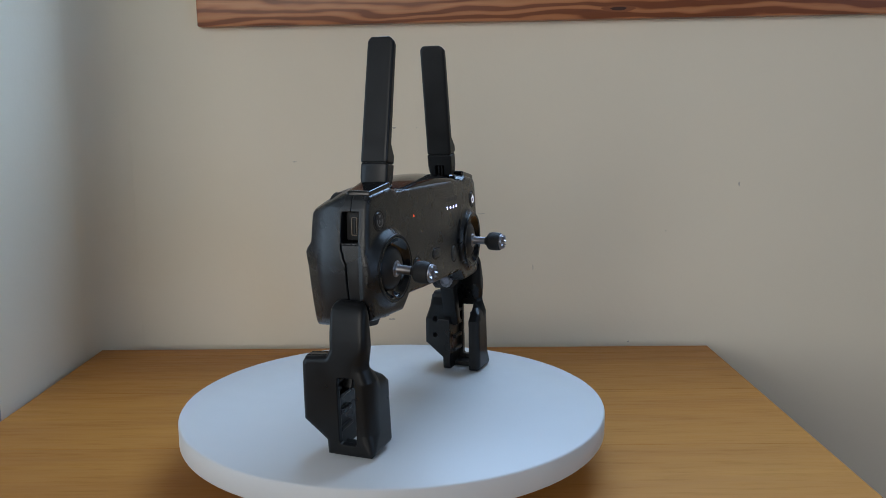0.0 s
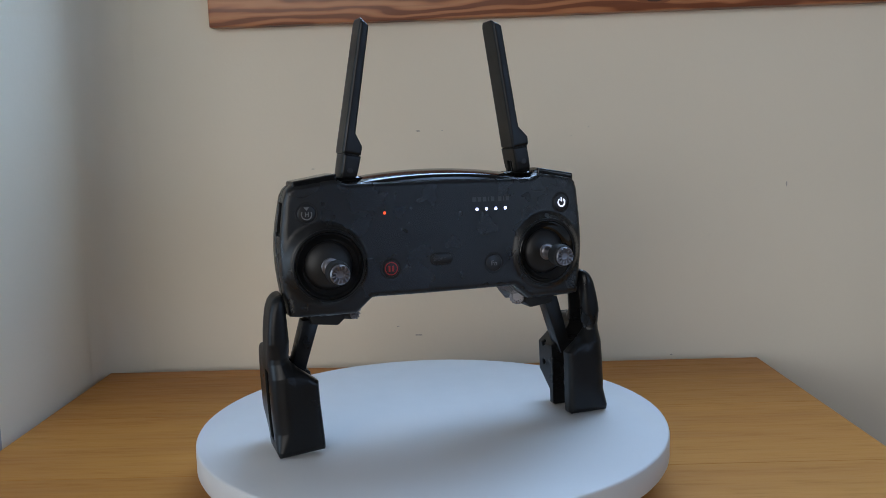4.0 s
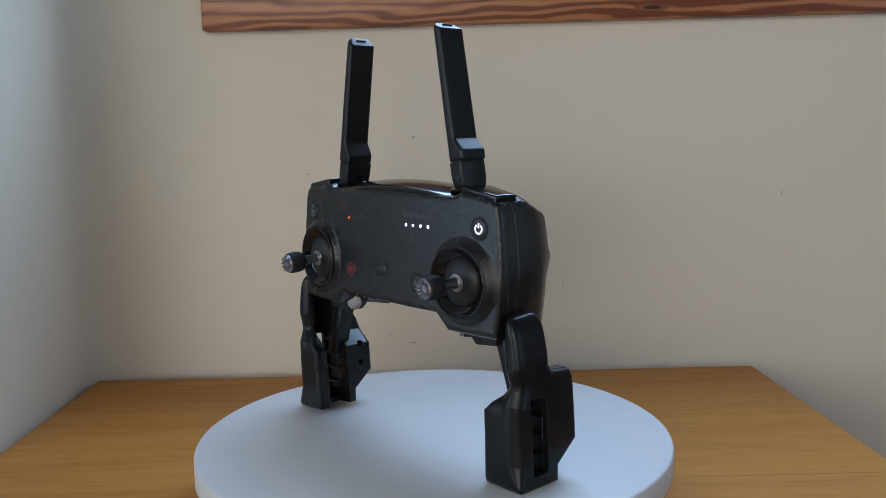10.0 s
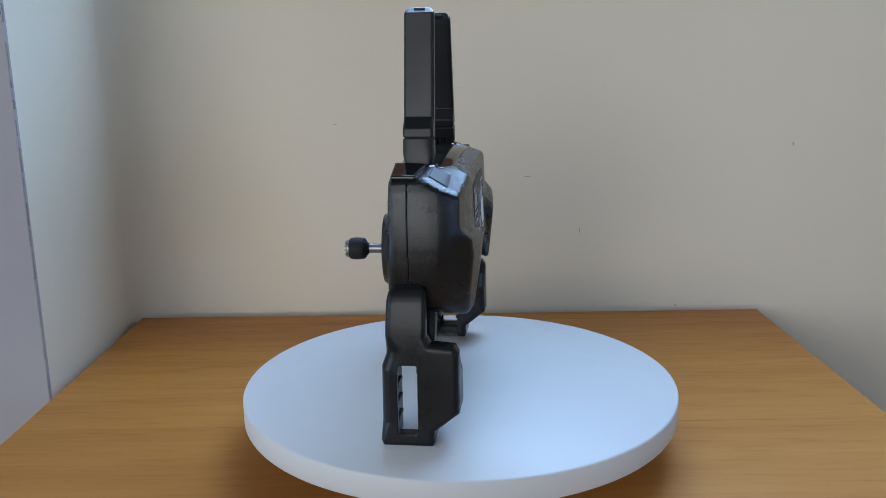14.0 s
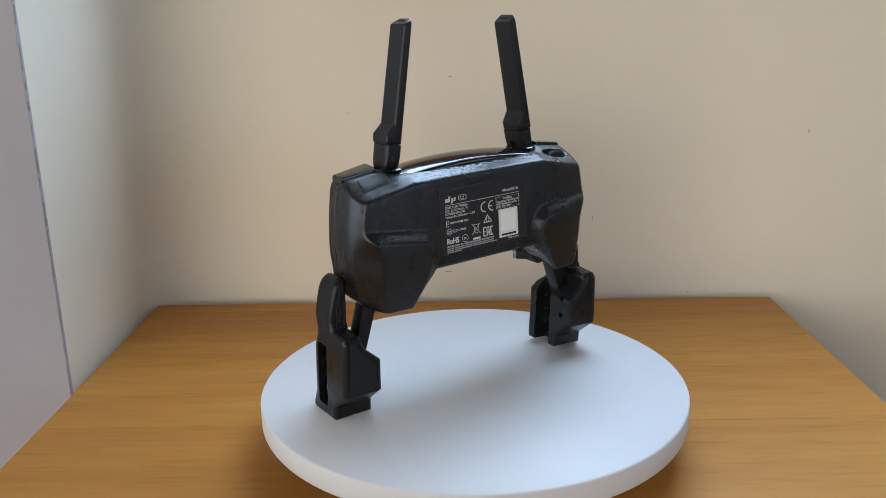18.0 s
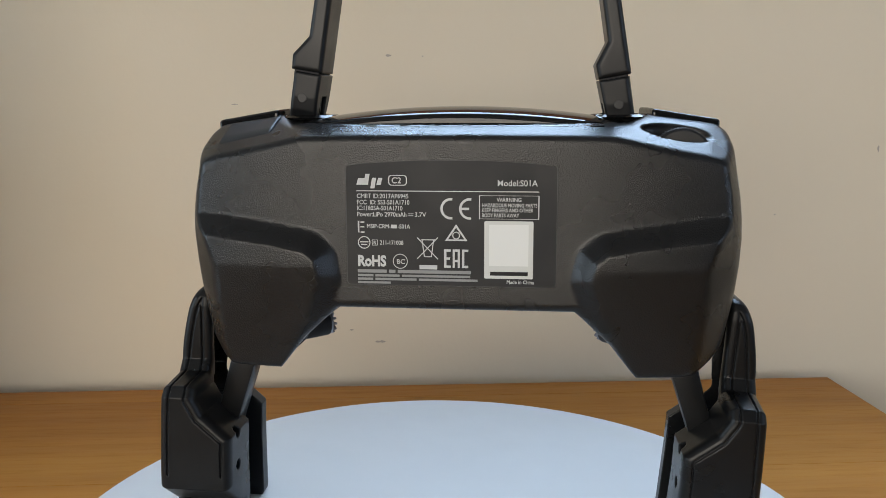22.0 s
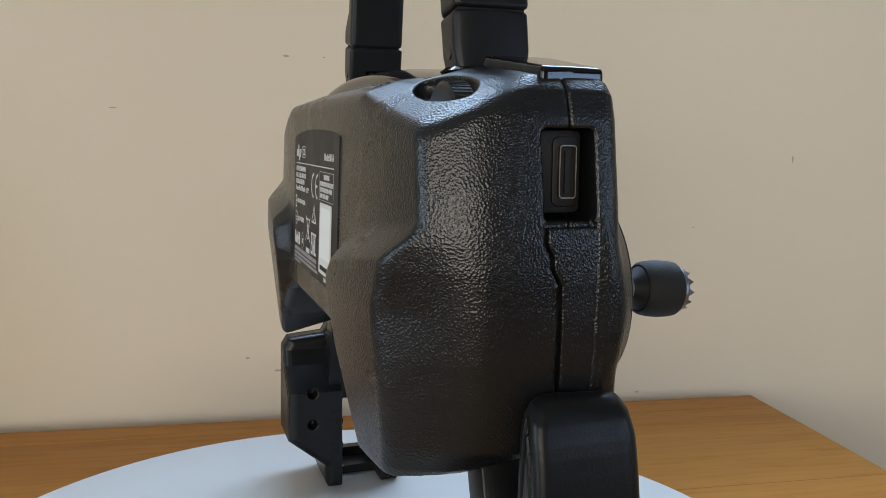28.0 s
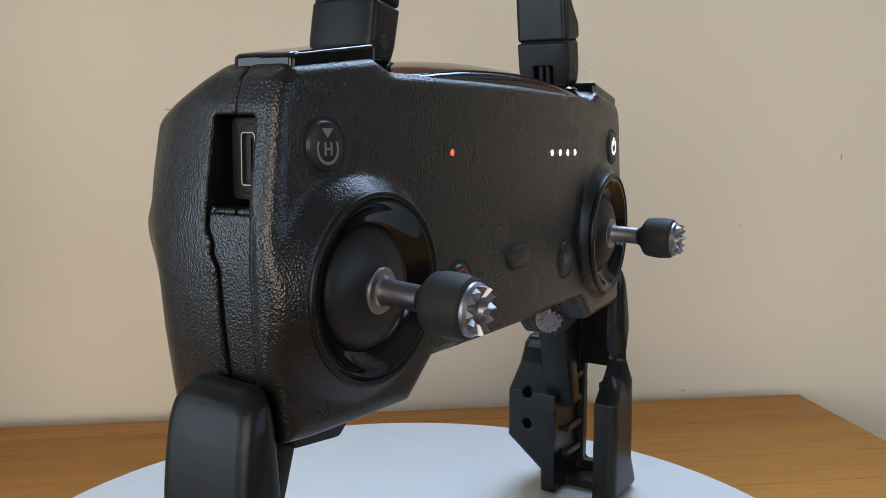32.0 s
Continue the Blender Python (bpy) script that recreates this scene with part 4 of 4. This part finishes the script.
# ---- printed label on the back
def label_plate():
    c = CONTROLLER
    # x of the plate runs to the reader's right, y up, z out of the back
    base = TILTED @ pose(0.0009, 0.01098, 0.0944, 90 - 2.0, 0, 180)
    plate = put("rating_plate", None, c, "black rating label printed in pale grey", base)
    W2, H2 = 27.0, 15.6
    out = [((W2 - 0.9) * (1 - 2 * i / 20), H2 + 1.2 - 1.3 * (1 - 2 * i / 20) ** 2) for i in range(21)]

    def corner(x, y, a):
        return [(x + 0.9 * math.cos(radians(a + k * 30)), y + 0.9 * math.sin(radians(a + k * 30))) for k in range(4)]
    edge = corner(W2 - 0.9, -H2 + 0.9, -90) + corner(W2 - 0.9, H2 - 1.0, 0)[:3] + out[1:-1] + corner(-W2 + 0.9, H2 - 1.0, 90)[1:] + corner(-W2 + 0.9, -H2 + 0.9, 180)
    part("film", prism(edge, -0.6, 0.14, "z", 0.12, 1), M_LABEL, plate)
    Z = 0.00016

    def bar(x0, x1, y0, y1, material=M_PRINT, name="print", lift=0.0):
        part(name, box(x0, x1, y0, y1, 0.1, 0.19 + lift), material, plate, smooth=False)

    def text(s, x, y, size, width=None, align="LEFT"):
        words("print", s, size, M_PRINT, plate, pose(x * 0.001, y * 0.001, Z), width, align, bold=0.012)

    def outline(points, w, name="print", material=M_PRINT):
        bm = bmesh.new()
        k = len(points)
        cx, cy = sum(p[0] for p in points) / k, sum(p[1] for p in points) / k
        a = [bm.verts.new((p[0], p[1], 0.19)) for p in points]
        inner = []
        for p in points:
            dx, dy = cx - p[0], cy - p[1]
            q = math.hypot(dx, dy)
            inner.append(bm.verts.new((p[0] + dx / q * w, p[1] + dy / q * w, 0.19)))
        for i in range(k):
            j = (i + 1) % k
            bm.faces.new((a[i], a[j], inner[j], inner[i]))
        part(name, bm, material, plate, smooth=False)
    outline(edge, 0.16, "border", M_PRINT_FAINT)
    L = -24.2
    # maker's mark as plain shapes
    for x0, x1, y0, y1 in ((0, 2.3, 0.2, 1.9), (1.9, 3.0, 0.2, 3.0), (3.6, 4.7, -0.7, 2.0), (5.2, 6.3, 0.2, 2.0)):
        bm = prism([(L + x0, 10.2 + y0), (L + x1, 10.2 + y0), (L + x1 + 0.5, 10.2 + y1), (L + x0 + 0.5, 10.2 + y1)], 0.1, 0.19, "z")
        part("maker_mark", bm, M_PRINT, plate, smooth=False)
    outline([(p[0] + L + 10.7, p[1] + 11.6) for p in rounded(4.9, 2.7, 0.9)], 0.3)
    text("C2", L + 9.1, 10.85, 1.5)
    text("Model:S01A", 22.0, 10.3, 1.5, 10.0, "RIGHT")
    bar(L, 22.4, 8.75, 8.98)
    text("CMIIT ID:2017AP6945", L, 7.0, 1.15, 13.4)
    text("FCC  ID: SS3-S01A1710", L, 5.4, 1.15, 13.6)
    text("IC:11805A-S01A1710", L, 3.9, 1.15, 11.8)
    text("Power:LiPo 2970mAh", L, 2.3, 1.15, 12.8)
    bar(L + 13.3, L + 14.7, 3.0, 3.12)
    bar(L + 13.3, L + 14.7, 2.6, 2.72)
    text("3.7V", L + 15.0, 2.3, 1.15, 2.9)
    # certification marks drawn as strokes
    bar(L + 0.2, L + 0.6, -1.9, 1.1)
    for a in (-2.0, -0.6, 0.6):
        bar(L + 0.9, L + 1.9, a, a + 0.35)
    text("MSIP-CRM-", L + 2.5, -0.75, 1.05, 6.2)
    bar(L + 8.9, L + 10.4, -0.75, 0.2)
    text("-S01A", L + 10.6, -0.75, 1.05, 3.2)
    circle = [(math.cos(i * math.pi / 12), math.sin(i * math.pi / 12)) for i in range(24)]
    outline([(L + 1.8 + 1.65 * x, -4.5 + 1.65 * y) for x, y in circle], 0.25)
    bar(L + 0.7, L + 2.9, -4.5, -4.2)
    bar(L + 1.0, L + 2.6, -5.2, -4.9)
    outline([(p[0] + L + 4.6, p[1] - 4.5) for p in rounded(1.5, 1.5, 0.1)], 0.18)
    text("R", L + 4.2, -4.95, 0.85)
    text("211-171008", L + 5.9, -5.0, 1.1, 6.1)
    words("print", "RoHS", 2.7, M_PRINT, plate, pose(L * 0.001, -0.0106, Z), 7.4, bold=0.16)
    outline([(L + 11.2 + 1.95 * x, -9.3 + 1.95 * y) for x, y in circle], 0.2)
    text("BC", L + 10.2, -9.95, 1.2, 2.1)
    # crossed bin
    for x0, y0, x1, y1 in ((15.6, -3.0, 21.0, -8.6), (21.0, -3.0, 15.6, -8.6), (16.9, -3.6, 17.5, -8.0), (19.9, -3.6, 19.3, -8.0), (17.5, -8.0, 19.3, -8.0), (16.6, -3.6, 20.2, -3.6)):
        dx, dy = x1 - x0, y1 - y0
        q = math.hypot(dx, dy)
        nx, ny = -dy / q * 0.12, dx / q * 0.12
        pts = [(L + x0 + nx, y0 + ny), (L + x1 + nx, y1 + ny), (L + x1 - nx, y1 - ny), (L + x0 - nx, y0 - ny)]
        part("print", prism(pts, 0.1, 0.19, "z"), M_PRINT, plate, smooth=False)
    bar(L + 16.2, L + 20.8, -11.3, -10.2)
    def arc(cx, cy, r, w, a0, a1):
        bm = bmesh.new()
        rows = []
        for i in range(25):
            a = radians(a0 + (a1 - a0) * i / 24)
            rows.append([bm.verts.new((cx + q * math.cos(a), cy + q * math.sin(a), 0.19)) for q in (r - w, r)])
        for p, q in zip(rows, rows[1:]):
            bm.faces.new((p[0], p[1], q[1], q[0]))
        part("print", bm, M_PRINT, plate, smooth=False)
    # the two round letters of the conformity mark
    arc(L + 24.4, 4.45, 2.75, 0.62, 82, 278)
    arc(L + 29.2, 4.45, 2.75, 0.62, 82, 278)
    bar(L + 26.7, L + 29.0, 4.15, 4.75)
    outline([(L + 22.8, -3.8), (L + 28.6, -3.8), (L + 25.7, 0.5)], 0.9)
    outline([(L + 25.7 + 1.0 * x, -2.4 + 1.0 * y) for x, y in circle], 0.25)
    # condensed block letters
    for x0, x1, y0, y1 in ((0, .6, -10.8, -6), (.6, 1.7, -6.6, -6), (.6, 1.5, -8.7, -8.1), (.6, 1.7, -10.8, -10.2),
                           (2.2, 2.75, -10.8, -6), (3.5, 4.05, -10.8, -6), (2.75, 3.5, -6.6, -6), (2.75, 3.5, -9.3, -8.7),
                           (4.6, 5.2, -10.8, -6), (5.2, 6.2, -6.6, -6), (5.2, 6.2, -10.8, -10.2)):
        bar(L + 22.6 + x0, L + 22.6 + x1, y0, y1)
    outline([(p[0] + 14.9, p[1] + 4.9) for p in rounded(15.2, 6.0, 0.05)], 0.28)
    text("WARNING", 11.8, 6.3, 1.05, 6.2)
    for s, y, w in (("HAZARDOUS MOVING PARTS", 4.95, 13.9), ("KEEP FINGERS AND OTHER", 3.7, 12.9), ("BODY PARTS AWAY", 2.4, 9.4)):
        text(s, 8.0, y, 0.95, w)
    part("sticker", prism([(p[0] + 14.9, p[1] - 6.0) for p in rounded(12.4, 14.8, 0.4)], 0.1, 0.26, "z"), M_STICKER, plate, "blank white paper sticker")
    part("sticker_patch", prism([(p[0] + 14.9, p[1] - 4.8) for p in rounded(10.0, 10.6, 0.2)], 0.2, 0.30, "z"), M_STICKER_PATCH, plate)
    bar(10.2, 19.8, -12.6, -11.6, M_DARK, "serial_bar", 0.1)
    text("Made in China", 21.4, -14.7, 0.95, 6.9, "RIGHT")
    # maker's name and address as plain bars
    for y, h, runs in ((-12.4, 0.85, ((0, 7.6), (8.2, 9.9), (10.5, 29.5))), (-13.4, 0.6, ((0, 4.1), (4.6, 11), (11.6, 29.3))),
                       (-14.35, 0.6, ((0, 4.0), (4.6, 15.4), (16, 31.2))), (-15.25, 0.55, ((0, 8.6),))):
        for a, b in runs:
            bar(L + a, L + b, y, y + h, M_PRINT_MID, "address_bar")


label_plate()


# ================= what moves =================
def motions():
    """The disc turns steadily clockwise and carries the controller round."""
    steps = [i * 0.5 for i in range(65)]

    def angle(t):
        return TURN_START - TURN * t - 0.74 * min(max((t - 20) / 9, 0), 1)   # it runs a touch faster towards the end

    def angle(t):
        return TURN_START - TURN * t - 0.74 * min(max((t - 20) / 9, 0), 1)   # it runs a touch faster towards the end
    walk(CONTROLLER, [(t, pose(0, 0, DISC_Z + 0.075, 0, -WOBBLE, 0) @ pose(0, 0, 0, 0, 0, angle(t)) @ pose(0, 0, 0, 0, WOBBLE, 0) @ pose(0, 0, -0.075)) for t in steps])
    walk(DISC, [(t, pose(0, 0, 0.0198, 0, 0, angle(t))) for t in steps])


motions()
